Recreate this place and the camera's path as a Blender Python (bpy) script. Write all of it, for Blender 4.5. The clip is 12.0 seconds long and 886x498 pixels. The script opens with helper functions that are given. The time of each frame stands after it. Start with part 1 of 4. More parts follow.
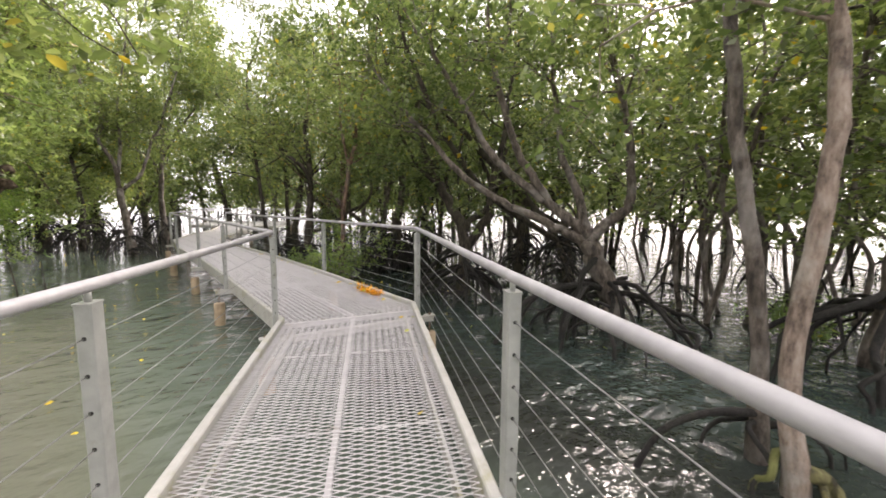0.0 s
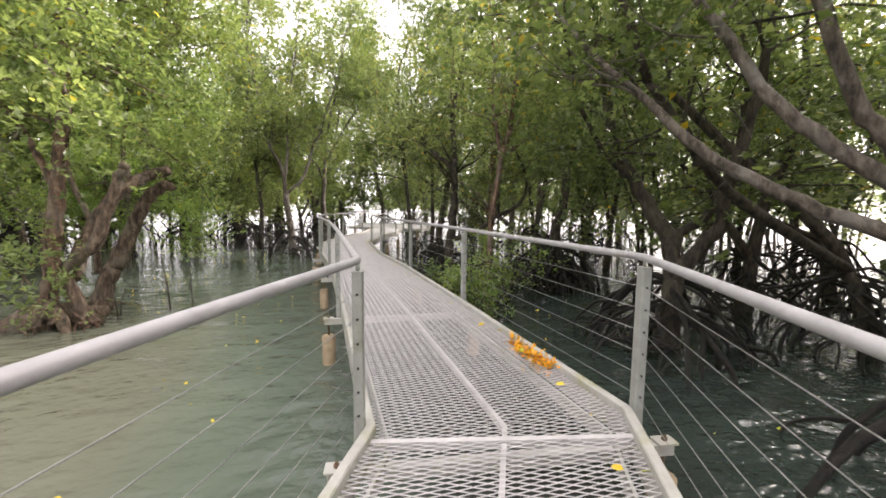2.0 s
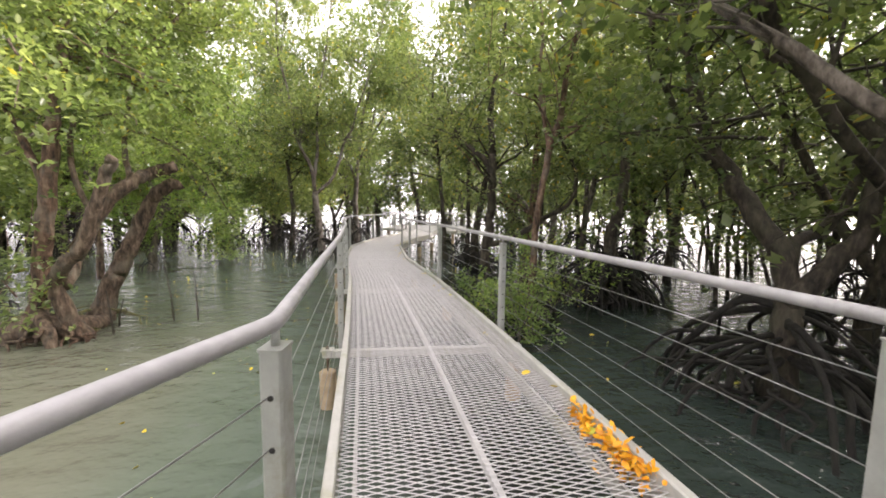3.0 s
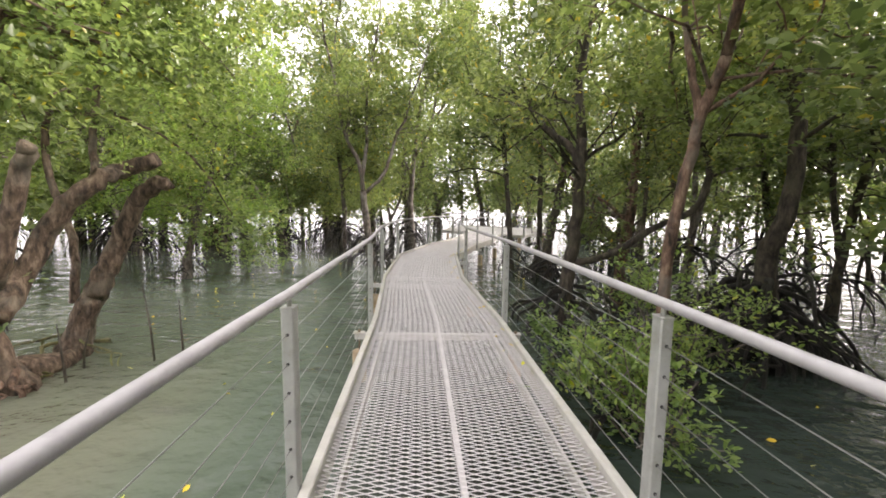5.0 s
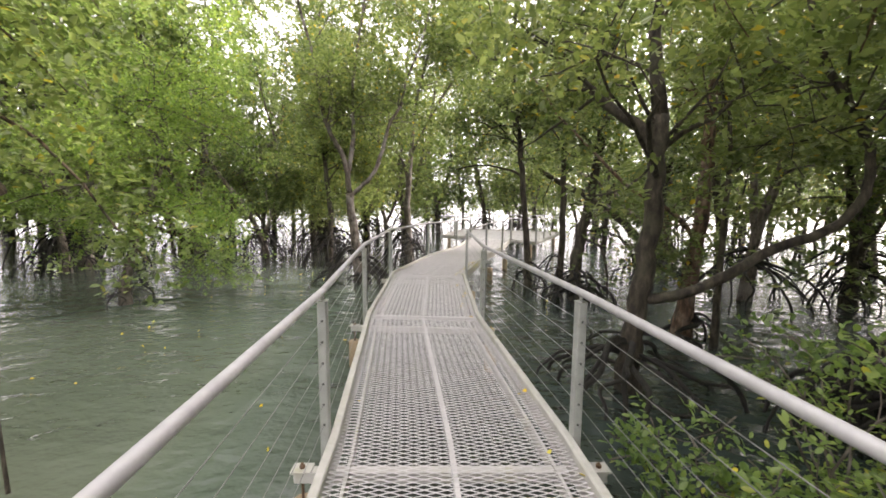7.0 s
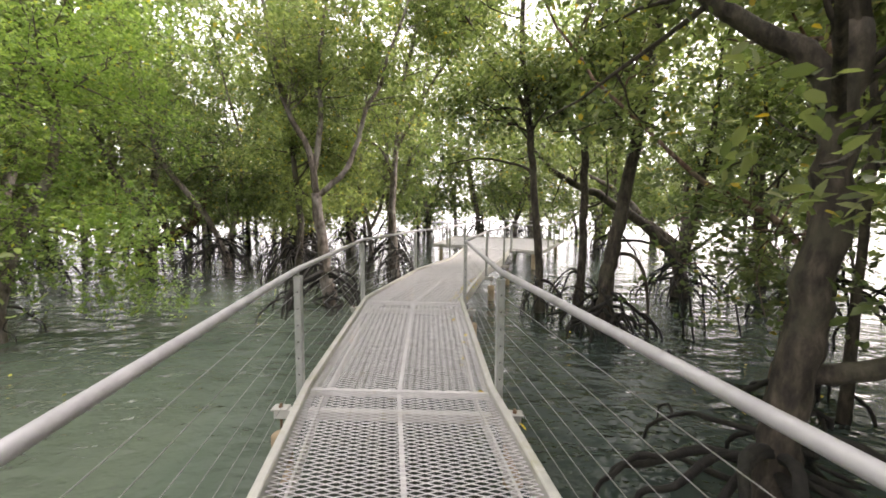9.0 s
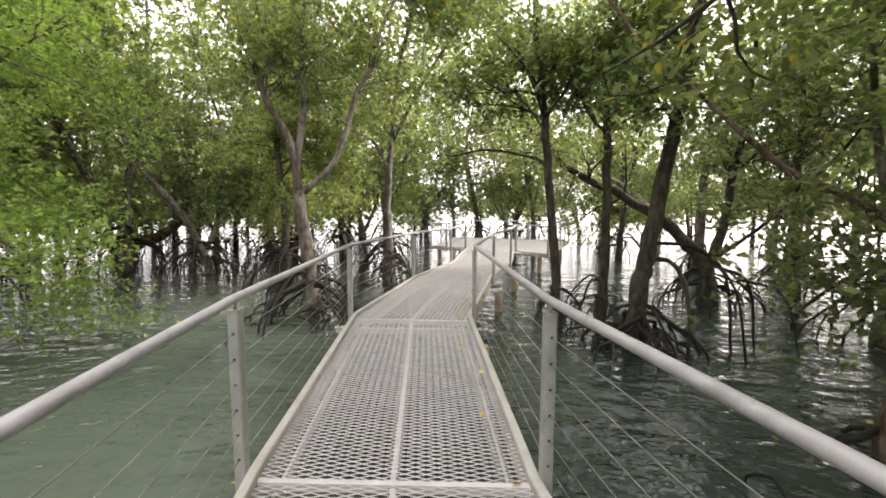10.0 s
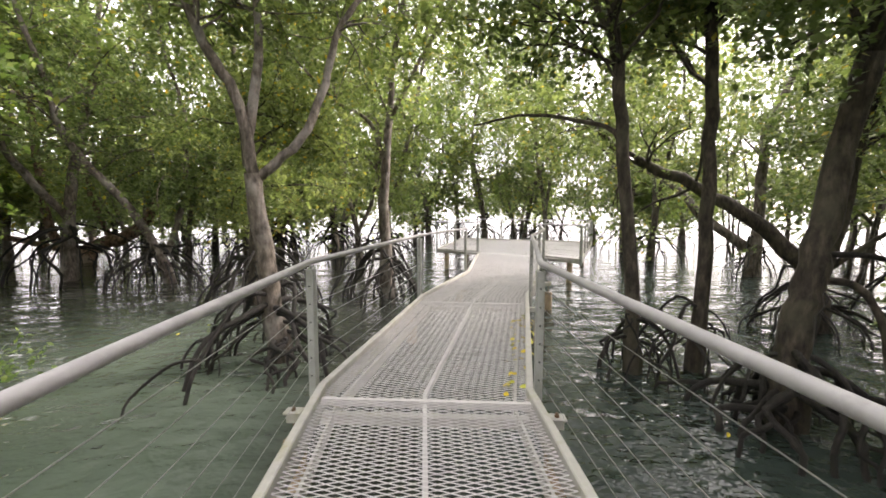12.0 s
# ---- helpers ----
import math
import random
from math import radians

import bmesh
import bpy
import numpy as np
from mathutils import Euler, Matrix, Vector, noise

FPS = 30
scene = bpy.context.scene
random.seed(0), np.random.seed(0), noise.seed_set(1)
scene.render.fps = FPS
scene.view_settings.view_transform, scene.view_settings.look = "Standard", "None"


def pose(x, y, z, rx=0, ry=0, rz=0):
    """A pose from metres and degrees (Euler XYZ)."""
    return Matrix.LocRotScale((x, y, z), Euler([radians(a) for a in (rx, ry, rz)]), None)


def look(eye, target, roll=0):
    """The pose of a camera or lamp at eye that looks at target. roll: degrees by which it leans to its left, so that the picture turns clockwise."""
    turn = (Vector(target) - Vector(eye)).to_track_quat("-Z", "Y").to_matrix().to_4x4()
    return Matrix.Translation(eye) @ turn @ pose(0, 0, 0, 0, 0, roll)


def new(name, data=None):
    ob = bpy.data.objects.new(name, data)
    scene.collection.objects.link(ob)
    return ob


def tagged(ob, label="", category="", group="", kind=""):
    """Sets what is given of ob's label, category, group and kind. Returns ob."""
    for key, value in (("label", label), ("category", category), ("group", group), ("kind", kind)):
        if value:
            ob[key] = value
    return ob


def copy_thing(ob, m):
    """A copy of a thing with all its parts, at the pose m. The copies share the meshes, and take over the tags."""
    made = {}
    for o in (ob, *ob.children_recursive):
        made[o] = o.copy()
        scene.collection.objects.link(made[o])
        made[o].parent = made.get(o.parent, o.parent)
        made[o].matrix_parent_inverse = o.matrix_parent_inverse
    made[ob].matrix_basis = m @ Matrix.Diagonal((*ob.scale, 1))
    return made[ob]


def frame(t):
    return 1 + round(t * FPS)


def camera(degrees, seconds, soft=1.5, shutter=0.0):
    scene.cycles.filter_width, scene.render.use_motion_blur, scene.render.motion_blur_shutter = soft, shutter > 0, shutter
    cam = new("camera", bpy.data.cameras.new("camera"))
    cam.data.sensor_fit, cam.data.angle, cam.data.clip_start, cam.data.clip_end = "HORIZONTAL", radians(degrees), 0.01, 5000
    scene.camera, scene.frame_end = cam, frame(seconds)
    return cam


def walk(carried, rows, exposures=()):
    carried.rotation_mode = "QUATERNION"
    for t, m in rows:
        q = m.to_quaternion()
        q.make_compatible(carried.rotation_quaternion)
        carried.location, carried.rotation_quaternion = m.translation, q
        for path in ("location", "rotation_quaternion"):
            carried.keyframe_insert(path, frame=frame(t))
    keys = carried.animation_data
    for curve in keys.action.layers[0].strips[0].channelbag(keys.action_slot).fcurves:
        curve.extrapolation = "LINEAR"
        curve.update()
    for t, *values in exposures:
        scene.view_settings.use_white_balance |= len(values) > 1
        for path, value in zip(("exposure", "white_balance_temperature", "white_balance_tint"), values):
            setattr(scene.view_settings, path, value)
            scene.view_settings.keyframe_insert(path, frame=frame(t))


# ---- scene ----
cam = camera(96.5, 12.0, soft=1.75, shutter=0.12)
PATH = [
    (0, (1.121, -0.61, 1.31), (2.207, 1.056, 1.093), 0.3),
    (0.5, (1.217, -0.025, 1.327), (2.065, 1.773, 1.107), 0.3),
    (1, (1.432, 0.612, 1.31), (2.098, 2.485, 1.093), 0.3),
    (1.5, (1.686, 1.188, 1.304), (2.216, 3.105, 1.093), 0.3),
    (2, (1.905, 1.77, 1.31), (2.328, 3.713, 1.102), 0.5),
    (2.5, (2.064, 2.344, 1.324), (2.394, 4.306, 1.113), 0.7),
    (3, (2.215, 2.95, 1.315), (2.452, 4.925, 1.111), 0.7),
    (5, (2.435, 5.28, 1.43), (2.354, 7.266, 1.214), 0.8),
    (5.5, (2.384, 5.828, 1.533), (2.284, 7.814, 1.319), 1.1),
    (6, (2.302, 6.45, 1.497), (2.206, 8.437, 1.294), 1.3),
    (6.5, (2.246, 7.0, 1.538), (2.155, 8.987, 1.326), 0.9),
    (7, (2.214, 7.591, 1.569), (2.14, 9.577, 1.35), 0.5),
    (7.2, (2.212, 7.803, 1.568), (2.13, 9.79, 1.36), 0.8),
    (8.8, (2.176, 9.624, 1.503), (2.138, 11.614, 1.314), 0.3),
    (9, (2.146, 9.87, 1.494), (2.115, 11.861, 1.308), 0.5),
    (9.5, (2.089, 10.435, 1.489), (2.068, 12.426, 1.305), 0.2),
    (10, (2.023, 11.017, 1.473), (2.009, 13.009, 1.289), 0.2),
    (10.5, (1.871, 11.629, 1.444), (1.854, 13.62, 1.256), 0.3),
    (11, (1.818, 12.284, 1.444), (1.797, 14.275, 1.255), 0.4),
    (11.5, (1.765, 12.882, 1.417), (1.744, 14.873, 1.23), 0.0),
    (12, (1.707, 13.508, 1.397), (1.696, 15.499, 1.209), 0.1),
]
WHITE = (6950, 19)  # kelvin, tint
walk(cam, [(t, look(eye, target, roll)) for t, eye, target, roll in PATH], [(0, 1.56, *WHITE), (1, 1.60, *WHITE), (2.5, 1.76, *WHITE), (5, 1.92, *WHITE), (12, 1.98, *WHITE)])

# ---- sky and sun: bright hazy overcast ----
SUN_EL, SUN_AZ = 38.0, 68.0  # elevation, and degrees clockwise from +y
world = bpy.data.worlds.new("overcast_sky")
scene.world = world
world.use_nodes = True
wn = world.node_tree
sky = wn.nodes.new("ShaderNodeTexSky")
sky.sky_type = "NISHITA"
sky.sun_disc = False
sky.sun_elevation, sky.sun_rotation = radians(SUN_EL), radians(SUN_AZ)
sky.air_density, sky.dust_density, sky.ozone_density = 1.0, 2.0, 1.0
wn.nodes["Background"].inputs["Strength"].default_value = 0.15
soften = wn.nodes.new("ShaderNodeHueSaturation")
soften.inputs["Saturation"].default_value = 0.5
wn.links.new(sky.outputs["Color"], soften.inputs["Color"])
cloud = wn.nodes.new("ShaderNodeMix")  # an even white cloud veil over the clear sky
cloud.data_type = "RGBA"
cloud.inputs[0].default_value = 0.7
cloud.inputs[7].default_value = (8.6, 8.7, 8.9, 1)
wn.links.new(soften.outputs["Color"], cloud.inputs[6])
wn.links.new(cloud.outputs[2], wn.nodes["Background"].inputs["Color"])
sun_data = bpy.data.lights.new("sun", "SUN")
sun_data.energy, sun_data.angle, sun_data.color = 2.6, radians(16), (1.0, 0.96, 0.89)
sun = new("sun", sun_data)
a, e = radians(SUN_AZ), radians(SUN_EL)
sun.matrix_basis = look((30 * math.sin(a) * math.cos(e), 30 * math.cos(a) * math.cos(e), 30 * math.sin(e)), (0, 0, 0))


# ---- materials ----
class Mat:
    """A node material with a Principled shader and small helpers to wire it."""

    def __init__(self, name, rough=0.6, metal=0.0):
        self.m = bpy.data.materials.new(name)
        self.m.use_nodes = True
        self.t = self.m.node_tree
        self.b = self.t.nodes["Principled BSDF"]
        self.b.inputs["Roughness"].default_value = rough
        self.b.inputs["Metallic"].default_value = metal
        self.pos = self.t.nodes.new("ShaderNodeNewGeometry").outputs["Position"]
        self.obj = self.t.nodes.new("ShaderNodeTexCoord").outputs["Object"]

    def node(self, kind, **inputs):
        n = self.t.nodes.new(kind)
        for k, v in inputs.items():
            n.inputs[k.replace("_", " ")].default_value = v
        return n

    def link(self, a, b):
        self.t.links.new(a, b)

    def noise(self, scale, detail=4.0, rough=0.6, stretch=None, at=None):
        n = self.node("ShaderNodeTexNoise", Scale=scale, Detail=detail, Roughness=rough)
        src = at or self.pos
        if stretch:
            mp = self.node("ShaderNodeMapping")
            mp.inputs["Scale"].default_value = stretch
            self.link(src, mp.inputs["Vector"])
            src = mp.outputs["Vector"]
        self.link(src, n.inputs["Vector"])
        return n.outputs["Fac"]

    def ramp(self, fac, *stops):
        n = self.t.nodes.new("ShaderNodeValToRGB")
        el = n.color_ramp.elements
        while len(el) < len(stops):
            el.new(0.5)
        for k, (p, c) in enumerate(stops):
            el[k].position = p
            el[k].color = (*c, 1) if len(c) == 3 else c
        self.link(fac, n.inputs["Fac"])
        return n.outputs["Color"]

    def mix(self, fac, a, b, mode="MIX"):
        n = self.t.nodes.new("ShaderNodeMix")
        n.data_type, n.blend_type = "RGBA", mode
        for sock, v in ((n.inputs[0], fac), (n.inputs[6], a), (n.inputs[7], b)):
            if isinstance(v, (int, float)):
                sock.default_value = v
            elif isinstance(v, tuple):
                sock.default_value = (*v, 1)
            else:
                self.link(v, sock)
        return n.outputs[2]

    def bump(self, height, strength, distance):
        n = self.node("ShaderNodeBump", Strength=strength, Distance=distance)
        self.link(height, n.inputs["Height"])
        if self.b.inputs["Normal"].is_linked:
            self.link(self.b.inputs["Normal"].links[0].from_socket, n.inputs["Normal"])
        self.link(n.outputs["Normal"], self.b.inputs["Normal"])
        return self

    def color(self, c):
        self.link(c, self.b.inputs["Base Color"])
        return self


def grey_metal(name, lo, hi, stain, amount, rough, metal):
    m = Mat(name, rough, metal)
    base = m.ramp(m.noise(9, 6), (0.3, lo), (0.7, hi))
    spots = m.ramp(m.noise(3.2, 8, 0.7), (amount, (0, 0, 0)), (amount + 0.16, (1, 1, 1)))
    m.color(m.mix(spots, base, stain))
    m.link(m.ramp(m.noise(40, 3), (0.2, (rough - 0.12,) * 3), (0.8, (rough + 0.15,) * 3)), m.b.inputs["Roughness"])
    m.bump(m.noise(160, 3), 0.25, 0.002)
    return m.m


RAIL = grey_metal("weathered_rail_metal", (0.31, 0.30, 0.31), (0.42, 0.41, 0.42), (0.21, 0.20, 0.20), 0.60, 0.55, 0.15)
POST = grey_metal("grey_post_metal", (0.29, 0.30, 0.28), (0.40, 0.405, 0.385), (0.23, 0.23, 0.17), 0.56, 0.5, 0.3)
KERB = grey_metal("stained_kerb_metal", (0.39, 0.38, 0.355), (0.50, 0.49, 0.46), (0.34, 0.325, 0.20), 0.54, 0.55, 0.15)
GRATE = grey_metal("galvanised_grating", (0.48, 0.46, 0.47), (0.63, 0.61, 0.61), (0.36, 0.29, 0.19), 0.61, 0.42, 0.1)
WIRE = grey_metal("steel_wire", (0.20, 0.20, 0.20), (0.32, 0.32, 0.31), (0.2, 0.18, 0.16), 0.66, 0.45, 0.6)
BOLT = grey_metal("rusty_bolt", (0.12, 0.08, 0.05), (0.22, 0.13, 0.08), (0.05, 0.04, 0.03), 0.5, 0.7, 0.4)
# near-black paint for the shade inside the wire holes
hole = Mat("hole_shade", 0.9)
hole.color(hole.ramp(hole.noise(30), (0.3, (0.012, 0.012, 0.012)), (0.7, (0.03, 0.028, 0.026))))
HOLE = hole.m

pile = Mat("tan_pile_sleeve", 0.7)
pile.color(pile.mix(pile.ramp(pile.noise(4, 6), (0.45, (0, 0, 0)), (0.62, (1, 1, 1))), (0.38, 0.29, 0.19), (0.24, 0.175, 0.11)))
pile.bump(pile.noise(30), 0.3, 0.004)
PILE = pile.m


def bark(name, dark, mid, pale, patches):
    m = Mat(name, 0.85)
    grain = m.noise(14, 8, 0.65, (1.0, 1.0, 0.35))
    body = m.ramp(grain, (0.36, dark), (0.52, mid), (0.68, pale))
    blot = m.ramp(m.noise(2.3, 5, 0.6), (0.5, (0, 0, 0)), (0.62, (1, 1, 1)))
    m.color(m.mix(blot, body, m.mix(0.55, body, patches)))
    m.bump(grain, 1.0, 0.03)
    m.bump(m.noise(70, 4), 0.5, 0.006)
    return m.m


BARK = bark("grey_brown_bark", (0.030, 0.024, 0.019), (0.11, 0.09, 0.073), (0.22, 0.185, 0.16), (0.26, 0.24, 0.22))
BARK_DARK = bark("dark_bark", (0.014, 0.011, 0.009), (0.05, 0.04, 0.030), (0.11, 0.09, 0.07), (0.085, 0.08, 0.055))
BARK_RED = bark("reddish_bark", (0.022, 0.014, 0.010), (0.125, 0.074, 0.050), (0.28, 0.195, 0.14), (0.22, 0.185, 0.15))
BARK_TAN = bark("tan_broken_bark", (0.020, 0.014, 0.010), (0.115, 0.078, 0.055), (0.26, 0.195, 0.145), (0.20, 0.175, 0.14))
BARK_PALE = bark("pale_pink_bark", (0.09, 0.066, 0.052), (0.27, 0.205, 0.165), (0.40, 0.33, 0.28), (0.42, 0.40, 0.36))
BARK_MOSS = bark("mossy_bark", (0.03, 0.026, 0.014), (0.12, 0.11, 0.045), (0.20, 0.19, 0.08), (0.12, 0.14, 0.03))
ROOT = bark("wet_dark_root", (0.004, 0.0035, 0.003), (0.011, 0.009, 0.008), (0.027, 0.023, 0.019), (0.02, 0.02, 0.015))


def leaf(name, dark, mid, light, odd):
    m = Mat(name, 0.31)
    rnd = m.t.nodes.new("ShaderNodeNewGeometry").outputs["Random Per Island"]
    tone = m.ramp(rnd, (0.0, dark), (0.5, mid), (0.965, light), (0.995, odd))
    patch = m.ramp(m.noise(0.8, 3), (0.35, (0.72, 0.78, 0.72)), (0.65, (1.25, 1.2, 1.1)))
    tree = m.ramp(m.t.nodes.new("ShaderNodeObjectInfo").outputs["Random"], (0.0, (0.88, 0.88, 0.96)), (1.0, (1.24, 1.13, 1.20)))
    col = m.mix(1.0, m.mix(1.0, tone, patch, "MULTIPLY"), tree, "MULTIPLY")
    m.color(col)
    glow = m.t.nodes.new("ShaderNodeBsdfTranslucent")
    m.link(m.mix(1.0, col, (1.88, 2.0, 1.22), "MULTIPLY"), glow.inputs["Color"])
    both = m.t.nodes.new("ShaderNodeMixShader")
    both.inputs[0].default_value = 0.50
    m.link(m.b.outputs[0], both.inputs[1])
    m.link(glow.outputs[0], both.inputs[2])
    m.link(both.outputs[0], m.t.nodes["Material Output"].inputs["Surface"])
    return m.m


LEAF = leaf("mangrove_leaf", (0.066, 0.096, 0.038), (0.116, 0.156, 0.064), (0.185, 0.225, 0.11), (0.35, 0.26, 0.03))
LEAF_DARK = leaf("deep_green_leaf", (0.058, 0.086, 0.035), (0.100, 0.136, 0.056), (0.165, 0.20, 0.098), (0.32, 0.24, 0.03))
LEAF_LIGHT = leaf("young_green_leaf", (0.090, 0.128, 0.050), (0.152, 0.200, 0.082), (0.22, 0.27, 0.13), (0.34, 0.30, 0.05))
LEAF_BUSH = leaf("bright_bush_leaf", (0.10, 0.165, 0.045), (0.17, 0.25, 0.08), (0.25, 0.33, 0.12), (0.34, 0.34, 0.05))
yl = Mat("yellow_fallen_leaf", 0.5)
yl.color(yl.ramp(yl.t.nodes.new("ShaderNodeObjectInfo").outputs["Random"], (0.0, (0.62, 0.42, 0.02)), (0.6, (0.70, 0.55, 0.04)), (1.0, (0.45, 0.48, 0.05))))
YELLOW = yl.m
of = Mat("orange_petal", 0.5)
of.color(of.ramp(of.t.nodes.new("ShaderNodeNewGeometry").outputs["Random Per Island"], (0.0, (0.75, 0.30, 0.01)), (0.6, (0.80, 0.42, 0.015)), (1.0, (0.55, 0.20, 0.02))))
ORANGE = of.m

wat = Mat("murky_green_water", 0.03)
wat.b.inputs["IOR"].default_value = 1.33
drift = wat.t.nodes.new("ShaderNodeSeparateXYZ")  # brown shore silt gives way to clearer grey-teal water, with tree shade painted in
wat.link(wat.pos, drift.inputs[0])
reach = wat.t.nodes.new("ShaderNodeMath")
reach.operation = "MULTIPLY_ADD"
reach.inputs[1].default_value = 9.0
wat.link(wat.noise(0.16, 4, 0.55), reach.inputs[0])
across = wat.t.nodes.new("ShaderNodeMath")  # painted shade of the wood: the water colour darkens toward the right
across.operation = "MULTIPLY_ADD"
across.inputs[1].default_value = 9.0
x_floor = wat.t.nodes.new("ShaderNodeMath")
x_floor.operation = "MAXIMUM"
x_floor.inputs[1].default_value = -0.6
wat.link(drift.outputs["X"], x_floor.inputs[0])
wat.link(x_floor.outputs[0], across.inputs[0])
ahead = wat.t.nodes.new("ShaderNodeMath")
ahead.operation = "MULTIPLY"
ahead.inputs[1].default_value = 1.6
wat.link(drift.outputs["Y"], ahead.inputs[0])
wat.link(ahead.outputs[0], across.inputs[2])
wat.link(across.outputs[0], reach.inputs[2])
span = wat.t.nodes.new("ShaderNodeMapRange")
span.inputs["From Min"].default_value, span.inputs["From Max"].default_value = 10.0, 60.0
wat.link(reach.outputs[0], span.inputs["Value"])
# stops from 0.52 on: shade under trees and deck painted dark
silt_and_shade = wat.ramp(span.outputs["Result"], (0.0, (0.160, 0.163, 0.124)), (0.06, (0.148, 0.157, 0.120)), (0.14, (0.126, 0.148, 0.114)), (0.28, (0.092, 0.118, 0.093)), (0.39, (0.078, 0.100, 0.080)), (0.52, (0.042, 0.047, 0.042)), (0.62, (0.028, 0.030, 0.027)), (0.90, (0.030, 0.043, 0.038)))
wat.color(silt_and_shade)
wat.bump(wat.noise(0.9, 3, 0.5, (1.0, 1.7, 1.0)), 0.9, 0.12)
wat.bump(wat.noise(3.0, 3, 0.55, (1.0, 1.35, 1.0)), 1.0, 0.056)
wat.bump(wat.noise(9.0, 2, 0.5, (1.0, 1.2, 1.0)), 1.0, 0.007)
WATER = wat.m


# ---- mesh helpers ----
def mesh_of(name, verts, faces, material, smooth=True):
    me = bpy.data.meshes.new(name)
    me.from_pydata([tuple(map(float, v)) for v in verts], [], [tuple(map(int, f)) for f in faces])
    me.materials.append(material)
    if smooth:
        me.polygons.foreach_set("use_smooth", [True] * len(me.polygons))
    me.update()
    return me


def part(name, geo, material, parent=None, label="", smooth=True):
    """One mesh object from (verts, faces), or from a ready mesh, under a thing."""
    me = geo if isinstance(geo, bpy.types.Mesh) else mesh_of(name, geo[0], geo[1], material, smooth)
    ob = new(name, me)
    ob.parent = parent
    if label:
        ob["label"] = label
    return ob


def thing(name, at, label, category, group="", kind=""):
    ob = new(name)
    ob.location = at
    ob.empty_display_size = 0.2
    return tagged(ob, label, category, group, kind)


def join(parts):
    verts, faces, n = [], [], 0
    for v, f in parts:
        verts.append(np.asarray(v, float).reshape(-1, 3))
        faces += [tuple(i + n for i in q) for q in f]
        n += len(verts[-1])
    return np.concatenate(verts), faces


def box(center, size, yaw=0.0, bevel=0.0):
    """A box with its long edges chamfered, turned about z by yaw radians."""
    x, y, z = (s / 2 for s in size)
    b = min(bevel, x * 0.9, y * 0.9)
    if b:
        ring = [(x, -y + b), (x, y - b), (x - b, y), (-x + b, y), (-x, y - b), (-x, -y + b), (-x + b, -y), (x - b, -y)]
    else:
        ring = [(x, -y), (x, y), (-x, y), (-x, -y)]
    n = len(ring)
    c, s = math.cos(yaw), math.sin(yaw)
    v = [(center[0] + c * p - s * q, center[1] + s * p + c * q, center[2] + h) for h in (-z, z) for p, q in ring]
    f = [(i, (i + 1) % n, n + (i + 1) % n, n + i) for i in range(n)] + [tuple(range(n))[::-1], tuple(range(n, 2 * n))]
    return v, f


def unit(v):
    return v / (np.linalg.norm(v) + 1e-9)


def smooth_line(points, per=4):
    """A Catmull-Rom line through the points."""
    p = np.asarray(points, float)
    p = np.vstack([2 * p[0] - p[1], p, 2 * p[-1] - p[-2]])
    out = []
    for i in range(1, len(p) - 2):
        for k in range(per):
            u = k / per
            a, b, c, d = p[i - 1 : i + 3]
            out.append(0.5 * (2 * b + (c - a) * u + (2 * a - 5 * b + 4 * c - d) * u * u + (3 * b - a - 3 * c + d) * u**3))
    out.append(p[-2])
    return np.array(out)


def tube(line, radii, sides=7, rough=0.0, rng=None, caps=True):
    """A tube along the line, with a radius at each point."""
    line = np.asarray(line, float)
    n = len(line)
    radii = np.broadcast_to(np.asarray(radii, float), (n,))
    tang = np.gradient(line, axis=0)
    tang /= np.linalg.norm(tang, axis=1)[:, None] + 1e-9
    ref = np.array([0.0, 0.0, 1.0]) if abs(tang[0][2]) < 0.9 else np.array([1.0, 0.0, 0.0])
    side = np.cross(tang[0], ref)
    verts = []
    ang = np.linspace(0, 2 * np.pi, sides, endpoint=False)
    for i in range(n):
        side = side - tang[i] * (side @ tang[i])
        side /= np.linalg.norm(side) + 1e-9
        up = np.cross(tang[i], side)
        r = radii[i] * np.ones(sides)
        if rough and rng is not None:
            r = r * (1 + rough * rng.uniform(-1, 1, sides))
        verts.append(line[i] + np.outer(np.cos(ang) * r, side) + np.outer(np.sin(ang) * r, up))
    verts = np.concatenate(verts)
    faces = [(i * sides + k, i * sides + (k + 1) % sides, (i + 1) * sides + (k + 1) % sides, (i + 1) * sides + k) for i in range(n - 1) for k in range(sides)]
    if caps:
        faces += [tuple(range(sides))[::-1], tuple(range((n - 1) * sides, n * sides))]
    return verts, faces


# ---- water ----
WATER_Z = -0.72
g = 24
edge = [3000.0 * math.copysign(abs(k / g) ** 3, k) for k in range(-g, g + 1)]
wv = [(x + 2, y + 10, WATER_Z) for y in edge for x in edge]
w = 2 * g + 1
wf = [(j * w + i, j * w + i + 1, (j + 1) * w + i + 1, (j + 1) * w + i) for j in range(w - 1) for i in range(w - 1)]
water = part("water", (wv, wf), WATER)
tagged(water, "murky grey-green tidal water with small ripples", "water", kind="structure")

# ---- boardwalk plan: post lines on either side, from behind the start to the platform ----
LEFT = [(-1.72, -4.84), (-0.47, -1.78), (0.81, 1.27), (1.905, 3.99), (1.65, 7.05), (1.35, 10.05), (0.90, 13.08), (0.68, 16.5), (1.29, 19.9), (2.17, 22.5), (2.85, 27.2)]
RIGHT = [(-0.18, -5.47), (1.07, -2.41), (2.26, 0.60), (3.64, 3.87), (3.35, 7.04), (3.02, 10.14), (2.57, 13.05), (2.42, 16.43), (3.10, 19.85), (3.85, 22.1), (4.65, 25.9)]
LEFT = [np.array(p) for p in LEFT]
